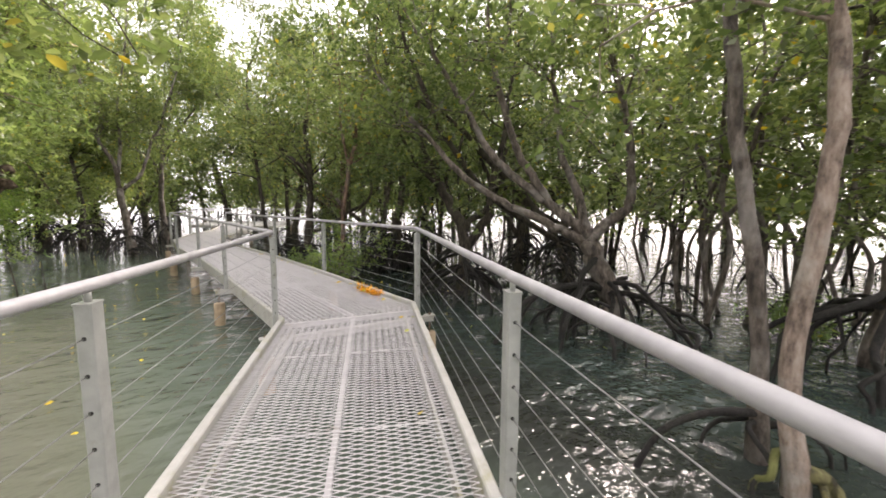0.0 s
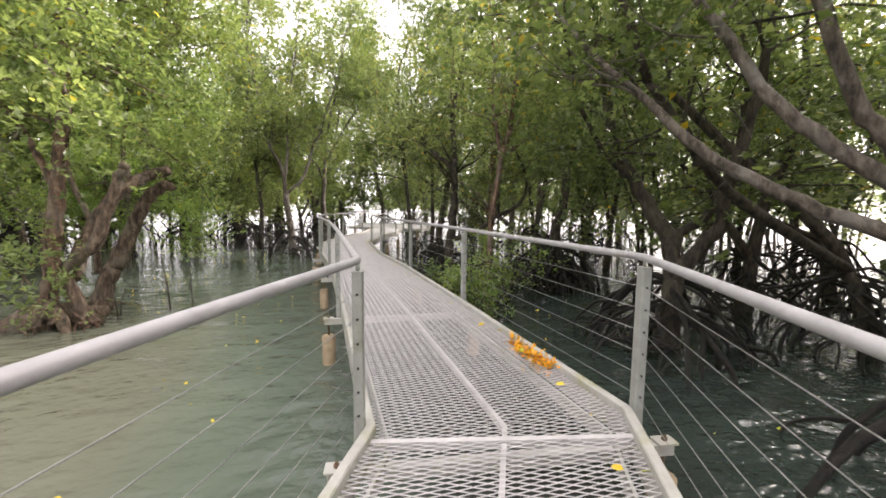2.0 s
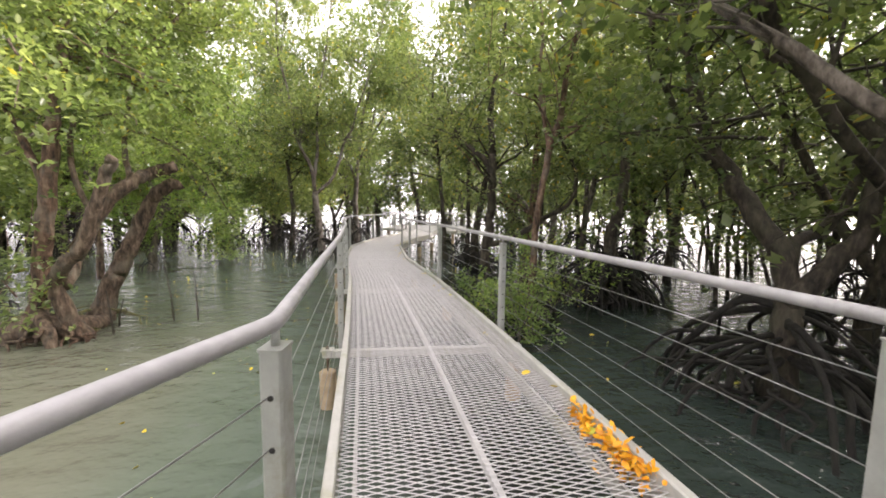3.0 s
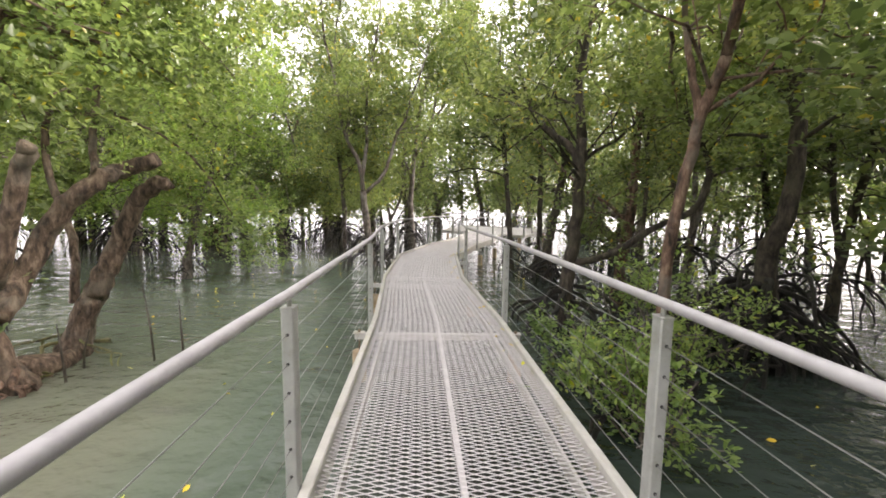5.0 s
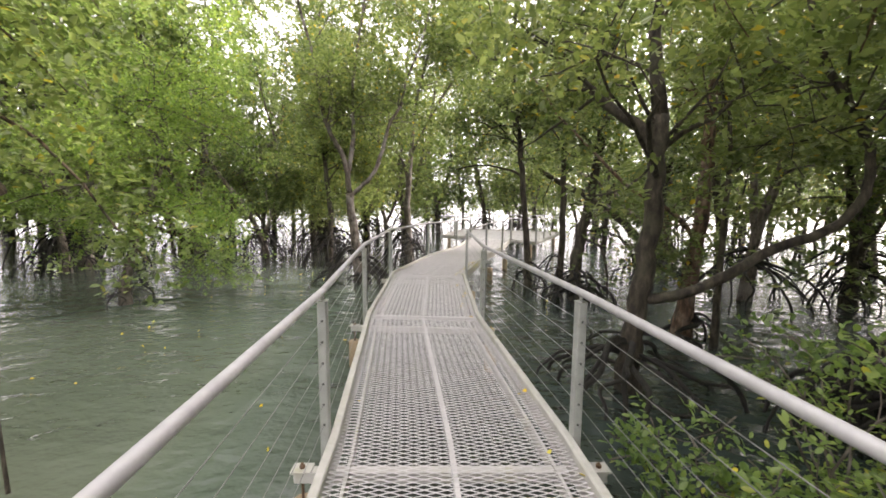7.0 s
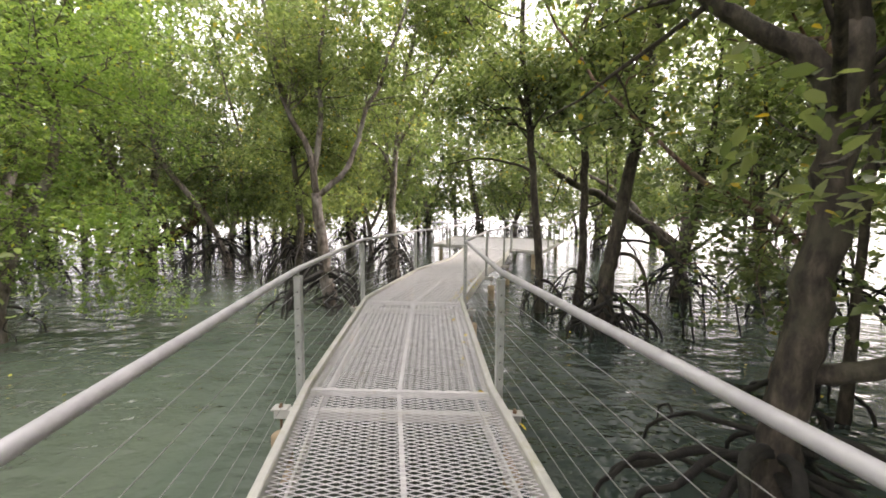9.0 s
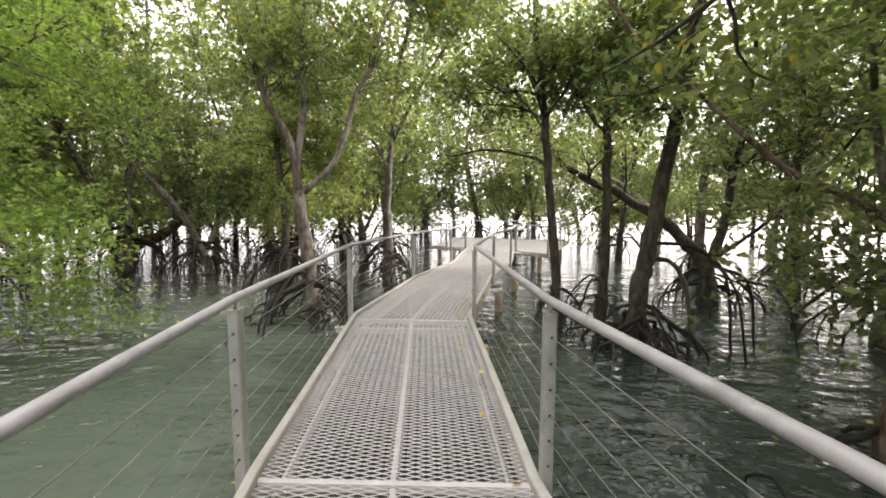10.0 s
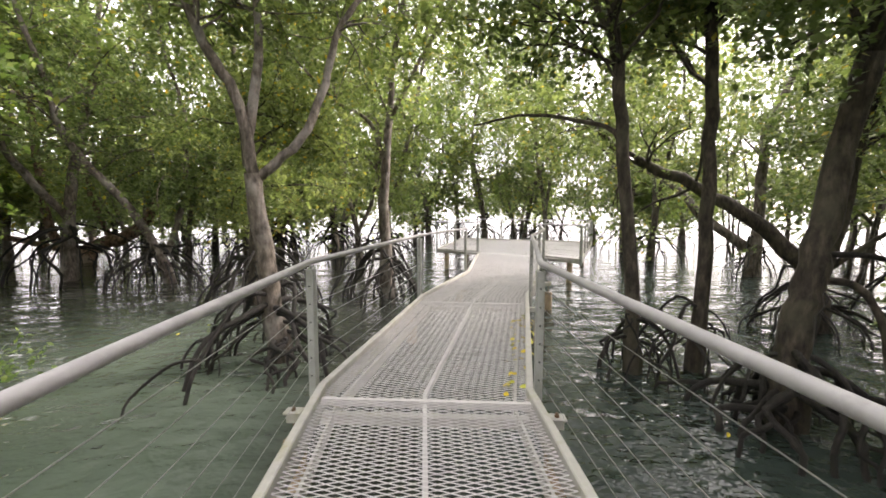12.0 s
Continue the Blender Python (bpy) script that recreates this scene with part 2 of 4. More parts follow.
RIGHT = [np.array(p) for p in RIGHT]


def inset(i, d):
    """The deck's corner pair at joint i, moved in by d from the post lines."""
    v = (RIGHT[i] - LEFT[i]) / np.linalg.norm(RIGHT[i] - LEFT[i])
    return LEFT[i] + v * d, RIGHT[i] - v * d


def grating(l0, r0, l1, r1, long=0.126, short=0.041, wire=0.0015, thick=0.0028):
    """Expanded steel mesh between four plan corners: strands that zigzag across the deck."""
    l0, r0, l1, r1 = (np.asarray(p, float) for p in (l0, r0, l1, r1))
    wide, deep = np.linalg.norm(r0 - l0), np.linalg.norm((l1 + r1 - l0 - r0) / 2)
    cols, rows = 2 * round(wide / long), 2 * round(deep / short)
    u = np.linspace(0, 1, cols + 1)
    hw = wire / deep
    verts, faces, n = [], [], 0
    for j in range(rows):
        zig = 0.25 * short / deep * np.where((np.arange(cols + 1) + j) % 2, 1, -1) * 0.95
        v = (j + 0.5) / rows + zig
        ring = []
        for dv, z in ((-hw, 0.0), (hw, 0.0015), (hw, -thick), (-hw, -thick)):
            vv = np.clip(v + dv, 0, 1)[:, None]
            uu = u[:, None]
            p = (l0 * (1 - uu) + r0 * uu) * (1 - vv) + (l1 * (1 - uu) + r1 * uu) * vv
            ring.append(np.column_stack([p, np.full(cols + 1, z)]))
        verts += ring
        m = cols + 1
        for k in range(cols):
            for q in range(3):
                a, b = n + q * m + k, n + (q + 1) * m + k
                faces.append((a, a + 1, b + 1, b))
        n += 4 * m
    return np.concatenate(verts), faces


boardwalk = thing("boardwalk", (0, 0, 0), "grey expanded-metal boardwalk deck above the water on piles", "boardwalk", kind="structure")


def bar(p, q, width, height, top):
    p, q = np.asarray(p, float), np.asarray(q, float)
    c, d = (p + q) / 2, q - p
    return box((c[0], c[1], top - height / 2), (np.linalg.norm(d), width, height), math.atan2(d[1], d[0]), 0.006)


def kerb_line(points, width, height, top):
    """A mitred kerb of rectangular section along plan points."""
    pts = [np.asarray(p, float) for p in points]
    prof = [(-width / 2, top - height), (-width / 2, top - 0.008), (-width / 2 + 0.008, top), (width / 2 - 0.008, top), (width / 2, top - 0.008), (width / 2, top - height)]
    verts = []
    for i, p in enumerate(pts):
        a = pts[i] - pts[i - 1] if i else pts[1] - pts[0]
        b = pts[i + 1] - pts[i] if i < len(pts) - 1 else a
        a, b = a / np.linalg.norm(a), b / np.linalg.norm(b)
        t = (a + b) / np.linalg.norm(a + b)
        s = np.array([t[1], -t[0]]) / max(0.5, t @ b)
        verts += [(*(p + s * o), z) for o, z in prof]
    k = len(prof)
    faces = [(i * k + j, i * k + (j + 1) % k, (i + 1) * k + (j + 1) % k, (i + 1) * k + j) for i in range(len(pts) - 1) for j in range(k)]
    faces += [tuple(range(k))[::-1], tuple(range((len(pts) - 1) * k, len(pts) * k))]
    return verts, faces


STRIP_BACK = {3: (0.09, 0.24), 7: (0.14, 0.15), 8: (0.35, 0.45)}  # how far the panel joints lie before the post lines
for i in range(len(LEFT) - 1):
    (l0, r0), (l1, r1) = inset(i, 0.09), inset(i + 1, 0.09)
    tagged(part("grating_panel", grating(l0, r0, l1, r1), GRATE, boardwalk, smooth=False), kind="stuff")
    part("centre_bar", bar((l0 + r0) / 2, (l1 + r1) / 2, 0.030, 0.05, -0.014), GRATE, boardwalk, smooth=False)
    for s in (0.055, 0.945):
        part("joist", bar(l0 + (r0 - l0) * s, l1 + (r1 - l1) * s, 0.020, 0.10, -0.10), KERB, boardwalk, smooth=False)
    if i + 1 not in (4, 5):
        back0, back1 = STRIP_BACK.get(i + 1, (0.02, 0.02))
        part("cross_strip", bar(l1 + unit(l0 - l1) * back0, r1 + unit(r0 - r1) * back1, 0.038, 0.05, 0.0035), GRATE, boardwalk, smooth=False)
(l0, r0), (l1, r1) = inset(2, 0.09), inset(3, 0.09)
for a, b in ((0.21, 0.20), (0.63, 0.56)):  # where two sheets of mesh overlap
    part("sheet_joint", bar(l0 + (l1 - l0) * a, r0 + (r1 - r0) * b, 0.009, 0.005, 0.002), GRATE, boardwalk, smooth=False)
for k in (0, 1):
    part("kerb", kerb_line([inset(i, 0.062)[k] for i in range(len(LEFT))], 0.058, 0.20, 0.055), KERB, boardwalk, smooth=False)

# ---- piles with their cross beams ----
def pile_head(l, r):
    v = (r - l) / np.linalg.norm(r - l)
    yaw = math.atan2(v[1], v[0])
    beam = thing("cross_beam", (*((l + r) / 2), -0.22), "pale steel cross beam under the deck, bolted to piles", "beam", "cross beams")
    back = np.array([v[1], -v[0]]) * 0.12
    mid = (l + r) / 2 + back
    c = np.array([*((l + r) / 2), -0.22])
    part("beam", box((mid[0] - c[0], mid[1] - c[1], 0.06), (np.linalg.norm(r - l) + 0.34, 0.07, 0.07), yaw, 0.008), KERB, beam, smooth=False)
    for s in (-1, 1):
        e = mid + v * s * (np.linalg.norm(r - l) / 2 + 0.12) - c[:2]
        plate = part("head_plate", box((*e, 0.102), (0.13, 0.10, 0.012), yaw, 0.004), KERB, beam, "pale bolted head plate", smooth=False)
        part("threaded_rod", tube([(*e, -0.16), (*e, 0.14)], 0.010, 8), BOLT, beam)
        part("nut", tube([(*e, 0.108), (*e, 0.126)], 0.018, 6), BOLT, beam, smooth=False)
        p = thing("pile", (e[0] + c[0], e[1] + c[1], -0.34), "tan round pile standing in the water", "pile", "piles")
        line = [(0, 0, -2.2), (0, 0, -0.3), (0, 0, -0.012), (0, 0, 0.0)]
        part("sleeve", tube(line, [0.085, 0.085, 0.085, 0.072], 16), PILE, p)


for i in range(1, len(LEFT) - 1):
    pile_head(LEFT[i], RIGHT[i])

# ---- handrails ----
RAIL_Z, RAIL_R, WIRES = 1.015, 0.0235, (0.13, 0.27, 0.41, 0.55, 0.69, 0.83)


def post_at(parent, p, yaw):
    po = part("post", box((*p, 0.40), (0.058, 0.075, 1.10), yaw, 0.006), POST, parent, smooth=False)
    part("cap", box((*p, 0.9535), (0.064, 0.081, 0.007), yaw, 0.006), POST, po, smooth=False)
    part("pin", tube([(*p, 0.957), (*p, RAIL_Z - RAIL_R + 0.004)], 0.012, 8), POST, po)
    c, s = math.cos(yaw), math.sin(yaw)
    for z in WIRES:
        for side in (-1, 1):
            q = np.array([*p, z])
            n = np.array([-s, c, 0]) * side
            # a dark disc stands in for the shaded hole round each wire
            part("ferrule", tube([q + n * 0.0365, q + n * 0.0405], 0.008, 8), HOLE, po)


def handrail(points, label):
    pts = [np.asarray(p, float) for p in points]
    ob = thing("handrail", (*pts[0], 0), label, "handrail", "handrails along the boardwalk")
    o = pts[0]
    loc = [p - o for p in pts]
    line = []
    for i, p in enumerate(loc):
        if 0 < i < len(loc) - 1:
            a = (p - loc[i - 1]) / np.linalg.norm(p - loc[i - 1])
            b = (loc[i + 1] - p) / np.linalg.norm(loc[i + 1] - p)
            line += [(*(p - a * 0.05), RAIL_Z), (*(p - a * 0.012 + b * 0.012), RAIL_Z), (*(p + b * 0.05), RAIL_Z)]
        else:
            line.append((*p, RAIL_Z))
    part("rail", tube(line, RAIL_R, 18), RAIL, ob)
    for i, p in enumerate(loc):
        d = loc[min(i + 1, len(loc) - 1)] - loc[max(i - 1, 0)]
        post_at(ob, p, math.atan2(d[1], d[0]) - math.pi / 2)
    for i in range(len(loc) - 1):
        for z in WIRES:
            n = max(2, int(np.linalg.norm(loc[i + 1] - loc[i]) / 0.5))
            u = np.linspace(0, 1, n + 1)
            sag = -0.006 * 4 * u * (1 - u)
            xy = loc[i] + np.outer(u, loc[i + 1] - loc[i])
            part("wire", tube(np.column_stack([xy, z + sag]), 0.0022, 6), WIRE, ob)
    return ob


handrail(LEFT, "pale grey pipe handrail on square posts with steel wires")
handrail(RIGHT, "pale grey pipe handrail on square posts with steel wires")

# ---- platform at the end of the walkway ----
P0, P1, P2, P3 = (np.array(p) for p in ((1.4, 28.0), (5.6, 24.8), (8.4, 31.6), (2.6, 34.2)))
platform = thing("viewing_platform", (*P0, 0), "wide grey mesh viewing platform over the water", "platform", kind="structure")
pq = [P0 - P0, P1 - P0, P2 - P0, P3 - P0]
tagged(part("grating_panel", grating(pq[0], pq[1], pq[3], pq[2], 0.20, 0.12, 0.024), GRATE, platform, smooth=False), kind="stuff")
part("kerb", kerb_line([LEFT[-1] - P0, pq[0], pq[3], pq[2], pq[1], RIGHT[-1] - P0], 0.06, 0.15, 0.05), KERB, platform, smooth=False)
for s in (0.2, 0.4, 0.6, 0.8):
    part("joist", bar(pq[0] + (pq[1] - pq[0]) * s, pq[3] + (pq[2] - pq[3]) * s, 0.06, 0.15, -0.012), POST, platform, smooth=False)
for q in (pq[0], pq[1], pq[2], pq[3]):
    e = q + (np.mean(pq, axis=0) - q) * 0.12
    part("leg", tube([(*e, -2.2), (*e, -0.1)], 0.085, 14), PILE, platform, "tan round pile")
handrail([LEFT[-1] + (P0 - P1) / 5.3 * 0.02, (P0 * 0.55 + LEFT[-1] * 0.45), P0, P0 * 0.67 + P3 * 0.33, P0 * 0.33 + P3 * 0.67, P3, P3 * 0.67 + P2 * 0.33, P3 * 0.33 + P2 * 0.67, P2, P1 * 0.25 + P2 * 0.75, (P1 + P2) / 2, P1 * 0.75 + P2 * 0.25, P1, RIGHT[-1] + (P1 - P0) / 5.3 * 0.02], "pale grey wire railing round the platform")

# ---- trees ----
def leaves(rng, spots, per=6, size=0.085, rich=False, up=0.35):
    """Rosettes of leaves round the spots; rich leaves have six corners, plain ones four."""
    spots = np.asarray(spots, float)
    n = len(spots) * per
    base = np.repeat(spots, per, axis=0) + rng.normal(0, 0.035, (n, 3))
    az = rng.uniform(0, 2 * np.pi, n)
    el = rng.normal(up, 0.5, n)
    out = np.column_stack([np.cos(az) * np.cos(el), np.sin(az) * np.cos(el), np.sin(el)])
    side = np.cross(out, np.column_stack([rng.normal(0, 0.45, n), rng.normal(0, 0.45, n), np.ones(n)]))
    side /= np.linalg.norm(side, axis=1)[:, None] + 1e-9
    nor = np.cross(side, out)
    ln = (size * rng.uniform(0.7, 1.25, n))[:, None]
    wd = ln * 0.27
    if rich:
        rows = [base, base + out * ln * 0.3 + side * wd * 0.9 + nor * wd * 0.35, base + out * ln * 0.72 + side * wd * 0.8 + nor * wd * 0.3, base + out * ln,
                base + out * ln * 0.72 - side * wd * 0.8 + nor * wd * 0.3, base + out * ln * 0.3 - side * wd * 0.9 + nor * wd * 0.35]
        quads = [(0, 1, 2, 3), (0, 3, 4, 5)]
    else:
        rows = [base, base + out * ln * 0.5 + side * wd * 1.15 + nor * wd * 0.3, base + out * ln, base + out * ln * 0.5 - side * wd * 1.15 + nor * wd * 0.3]
        quads = [(0, 1, 2, 3)]
    if size > 0.2:  # distant crowns: one long triangle a leaf
        rows = [base - side * wd * 0.9, base + side * wd * 0.9 + nor * wd * 0.3, base + out * ln]
        quads = [(0, 1, 2)]
    k = len(rows)
    verts = np.stack(rows, 1).reshape(-1, 3)
    idx = np.arange(n)[:, None] * k
    faces = np.concatenate([idx + np.array(q) for q in quads], 1).reshape(-1, len(quads[0]))
    return verts, faces


def leaf_mesh(name, geo, material):
    verts, faces = geo
    me = bpy.data.meshes.new(name)
    me.vertices.add(len(verts))
    me.vertices.foreach_set("co", verts.astype(np.float32).ravel())
    me.loops.add(faces.size)
    me.loops.foreach_set("vertex_index", faces.astype(np.int32).ravel())
    me.polygons.add(len(faces))
    me.polygons.foreach_set("loop_start", np.arange(0, faces.size, faces.shape[1], dtype=np.int32))
    me.materials.append(material)
    me.update(calc_edges=True)
    return me


def limb(rng, start, heading, length, bend=0.25, rise=0.1, steps=6):
    """A wandering line from start."""
    p, d = np.array(start, float), unit(np.array(heading, float))
    line = [p.copy()]
    for _ in range(steps):
        d = unit(d + rng.normal(0, bend, 3) + np.array([0, 0, rise]))
        p = p + d * length / steps
        line.append(p.copy())
    return np.array(line)


def sprout(rng, line, r0, r1, depth, tubes, spots, spread, rise, count, reach):
    """Side limbs and twigs from a line; leaf spots gather round the twigs."""
    n = len(line)
    for _ in range(count):
        i = rng.integers(int(n * 0.35), n)
        i0 = max(i - 1, 0)
        ax = unit(line[min(i + 1, n - 1)] - line[i0])
        out = unit(np.cross(ax, rng.normal(0, 1, 3)))
        head = unit(ax * rng.uniform(0.25, 0.8) + out * rng.uniform(0.6, 1.1))
        ln = reach * rng.uniform(0.6, 1.25)
        r = (r0 + (r1 - r0) * i / n) * rng.uniform(0.5, 0.72)
        tw = limb(rng, line[i], head, ln, 0.22, rise, 4)
        tubes.append((tw, r, max(r * 0.35, 0.006)))
        if depth > 0:
            sprout(rng, tw, r, r * 0.35, depth - 1, tubes, spots, spread, rise, rng.integers(2, 4), reach * 0.62)
        else:
            for q in tw[2:]:
                spots.append((q, spread))


def scatter(rng, spots, each, flat=0.75):
    """Leaf places round the spots."""
    c = np.array([s[0] for s in spots])
    sp = np.array([s[1] for s in spots])
    c = np.repeat(c, each, axis=0)
    sp = np.repeat(sp, each)
    off = rng.normal(0, 1, c.shape) * sp[:, None] * np.array([1, 1, flat])
    pts = c + off
    return pts[pts[:, 2] > WATER_Z + 0.12 + 0.0]


def root_arc(rng, start, az, out, foot):
    """A stilt root: out from the trunk and over, then down into the water."""
    d = np.array([math.cos(az), math.sin(az), 0])
    h = start[2] - WATER_Z
    w = np.array([-d[1], d[0], 0]) * rng.normal(0, 0.10)
    hump = rng.uniform(-0.02, 0.10) if rng.random() < 0.35 else -rng.uniform(0.06, 0.16)
    pts = [start, start + d * out * 0.36 + w + np.array([0, 0, h * hump]), start + d * out * 0.70 - w + np.array([0, 0, -h * rng.uniform(0.34, 0.50)]),
           start + d * out * 0.92 + w * 0.6 - np.array([0, 0, h * 0.80]), np.array([start[0] + d[0] * out, start[1] + d[1] * out, WATER_Z - foot])]
    return smooth_line(pts, 3)


def tree(base, stems, seed, label, crown=None, roots=0, root_h=(0.5, 1.3), root_out=(0.6, 1.5), bark_mat=None, root_mat=None, leaf_mat=None, top=5.5, each=16, spread=0.20,
         reach=1.1, boughs=5, size=0.085, rich=True, depth=1, forks=True, root_r=0.03, extra=(), sides=9, foot_flare=1.35, group="mangrove trees", most=1600, low=0.5, root_sides=7, skirt=0, skirt_z=(2.9, 5.2), twig_sides=4, arches=()):
    """A mangrove tree from its stems: each is (points, radius below, radius above). Stems that end below top grow on into a crown."""
    rng = np.random.default_rng(seed)
    o = np.array([*base, WATER_Z])
    ob = thing("mangrove_tree", o, label, "tree", group)
    tubes, spots = [], []
    for k, (pts, r0, r1, grows) in enumerate(stems):
        line = smooth_line(np.array(pts, float) - o, 5)
        line[1:-1] += rng.normal(0, r0 * 0.10, (len(line) - 2, 3))
        rad = np.linspace(r0, r1, len(line))
        if k == 0:
            rad[:4] *= np.linspace(foot_flare, 1.0, 4)
            line[0, 2] -= 0.35
        part("trunk" if k == 0 else "bough", tube(line, rad, sides, 0.07, rng), bark_mat or BARK, ob)
        if not grows:
            continue
        head = unit(line[-1] - line[-3])
        need = max(0.8, (top - WATER_Z - line[-1][2])) if grows == 1 else grows
        up = limb(rng, line[-1], unit(head + np.array([0, 0, 0.25])), need, 0.13, 0.10, 8)
        part("bough", tube(up, np.linspace(r1, 0.012, len(up)), 7, 0.05, rng), bark_mat or BARK, ob)
        whole = np.vstack([line[int(len(line) * low) :], up[1:]])
        sprout(rng, whole, r1, 0.012, depth, tubes, spots, spread, 0.05, boughs, reach)
    for p, head, ln in extra:
        tw = limb(rng, np.array(p, float) - o, head, ln, 0.15, 0.0, 6)
        tubes.append((tw, 0.02, 0.006))
        sprout(rng, tw, 0.016, 0.006, 0, tubes, spots, spread, 0.0, 5, reach * 0.6)
    for _ in range(skirt):  # low drooping outer sprays
        az = rng.uniform(0, 2 * np.pi)
        d = np.array([math.cos(az), math.sin(az), 0.0])
        tw = limb(rng, np.array([0, 0, rng.uniform(*skirt_z)]) + d * 0.3, d + np.array([0, 0, 0.1]), rng.uniform(1.5, 3.0), 0.16, -0.13, 6)
        tubes.append((tw, 0.025, 0.006))
        for q in tw[2:]:
            spots += [(q, spread * 1.1)] * 2
    if tubes:
        tagged(part("branchwork", join([tube(t, np.linspace(a, b, len(t)), twig_sides, caps=False) for t, a, b in tubes]), bark_mat or BARK, ob), kind="stuff")
    if spots:
        pts = scatter(rng, spots, each)
        pts = pts[pts[:, 2] > 0.10]
        if len(pts) > most:
            pts = pts[rng.permutation(len(pts))[:most]]
        tagged(part("crown", leaf_mesh("crown", leaves(rng, pts, 6, size, rich), leaf_mat or LEAF), None, ob), kind="stuff")
    for pts, r in arches:
        line = smooth_line(np.array(pts, float) - o, 4)
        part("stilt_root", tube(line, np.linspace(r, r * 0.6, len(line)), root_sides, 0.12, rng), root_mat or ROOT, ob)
    spine = smooth_line(np.array(stems[0][0], float) - o, 8)
    roots = round(roots * 1.35) if roots > 6 else roots
    for k in range(roots):
        h = rng.uniform(*root_h)
        i = int(np.argmin(np.abs(spine[:, 2] - h)))
        az = 2 * math.pi * (k + rng.uniform(-0.35, 0.35)) / roots
        st = spine[i].copy()
        st[2] = h
        out = rng.uniform(*root_out) * (0.55 + 0.5 * h)
        w = WATER_Z
        line = root_arc(rng, st + np.array([0, 0, w]), az, out, 0.3)
        line[:, 2] -= w
        r = root_r * rng.uniform(0.5, 1.05)
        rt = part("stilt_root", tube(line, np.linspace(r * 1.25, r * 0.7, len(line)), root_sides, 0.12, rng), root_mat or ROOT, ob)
        if forks and rng.random() < 0.7:
            j = len(line) // 2 + rng.integers(-2, 2)
            sub = root_arc(rng, line[j] + np.array([0, 0, w]), az + rng.normal(0, 0.9), out * rng.uniform(0.3, 0.6), 0.3)
            sub[:, 2] -= w
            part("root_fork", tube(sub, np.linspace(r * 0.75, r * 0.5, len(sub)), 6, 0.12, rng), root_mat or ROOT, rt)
    return ob


# the reddish tree with a broken limb, out in the water
tree((-2.5, 9.35), [([(-2.48, 9.38, -0.72), (-2.62, 9.3, -0.34), (-2.70, 9.25, 0.17), (-2.42, 9.05, 0.45), (-2.08, 8.92, 0.72), (-1.89, 8.88, 1.17), (-1.67, 8.88, 1.75), (-1.56, 8.86, 1.95)], 0.125, 0.07, 0),
                    ([(-2.70, 9.35, 0.1), (-2.72, 9.75, 0.6), (-2.42, 9.9, 1.30), (-2.12, 10.1, 1.68), (-1.95, 10.4, 1.85), (-1.62, 10.5, 2.0)], 0.125, 0.095, 0),
                    ([(-2.12, 10.1, 1.68), (-2.3, 10.3, 2.3), (-2.2, 10.4, 3.2), (-1.9, 10.5, 4.0)], 0.05, 0.03, 1)], 11,
     "gnarled reddish mangrove tree with a broken limb", bark_mat=BARK_TAN, roots=5, root_h=(0.15, 0.4), root_out=(0.35, 0.6), root_r=0.035, root_mat=BARK_RED, leaf_mat=LEAF_LIGHT, top=5.8, boughs=14, reach=1.5, size=0.085, most=2600, foot_flare=1.5, skirt=8, each=30, spread=0.28, low=0.8, skirt_z=(3.3, 5.4))
tree((-3.15, 9.4), [([(-3.2, 9.4, -0.72), (-3.07, 9.45, -0.03), (-2.97, 9.45, 0.74), (-2.88, 9.45, 1.4), (-2.78, 9.45, 2.14), (-2.68, 9.5, 2.8), (-2.55, 9.6, 3.8)], 0.14, 0.075, 1),
                    ([(-2.9, 9.45, 1.6), (-3.15, 9.5, 2.2), (-3.6, 9.6, 3.0)], 0.06, 0.04, 1)], 12,
     "reddish-trunked mangrove tree with a wide green crown", bark_mat=BARK_RED, roots=4, root_h=(0.1, 0.4), leaf_mat=LEAF_LIGHT, top=6.5, boughs=13, reach=1.7, size=0.085, most=2800, foot_flare=1.4,
     arches=[([(-3.55, 9.35, -0.75), (-3.25, 9.3, -0.5), (-2.9, 9.3, -0.45), (-2.6, 9.35, -0.62)], 0.24), ([(-3.0, 9.3, -0.3), (-2.75, 9.1, -0.5), (-2.6, 9.0, -0.85)], 0.11), ([(-2.8, 9.35, -0.55), (-2.7, 9.9, -0.65), (-2.85, 10.4, -0.7)], 0.19)], root_mat=BARK_TAN,
     extra=[((-3.1, 9.1, 0.0), (0.2, -0.5, 0.5), 0.35)], skirt=8, each=30, spread=0.28, low=0.75, skirt_z=(3.2, 5.6))
tree((-3.0, 10.5), [([(-2.95, 10.4, -0.72), (-2.85, 10.5, -0.2), (-2.7, 10.6, 0.19), (-2.5, 10.7, 0.70), (-2.3, 10.75, 1.2), (-2.0, 10.8, 1.62), (-1.72, 10.85, 1.72)], 0.17, 0.10, 0), ([(-2.95, 10.5, 0.0), (-3.1, 10.7, 0.9), (-3.5, 10.8, 2.0), (-3.4, 10.9, 3.2)], 0.06, 0.04, 1)], 13,
     "pale rough-barked mangrove tree with low leafy branches", bark_mat=BARK_TAN, leaf_mat=LEAF_LIGHT, roots=4, root_h=(0.1, 0.3), boughs=13, reach=1.8, top=6.0, size=0.085, most=2800, low=0.75, skirt=8, each=30, spread=0.28, root_mat=BARK_MOSS, skirt_z=(3.0, 5.4))
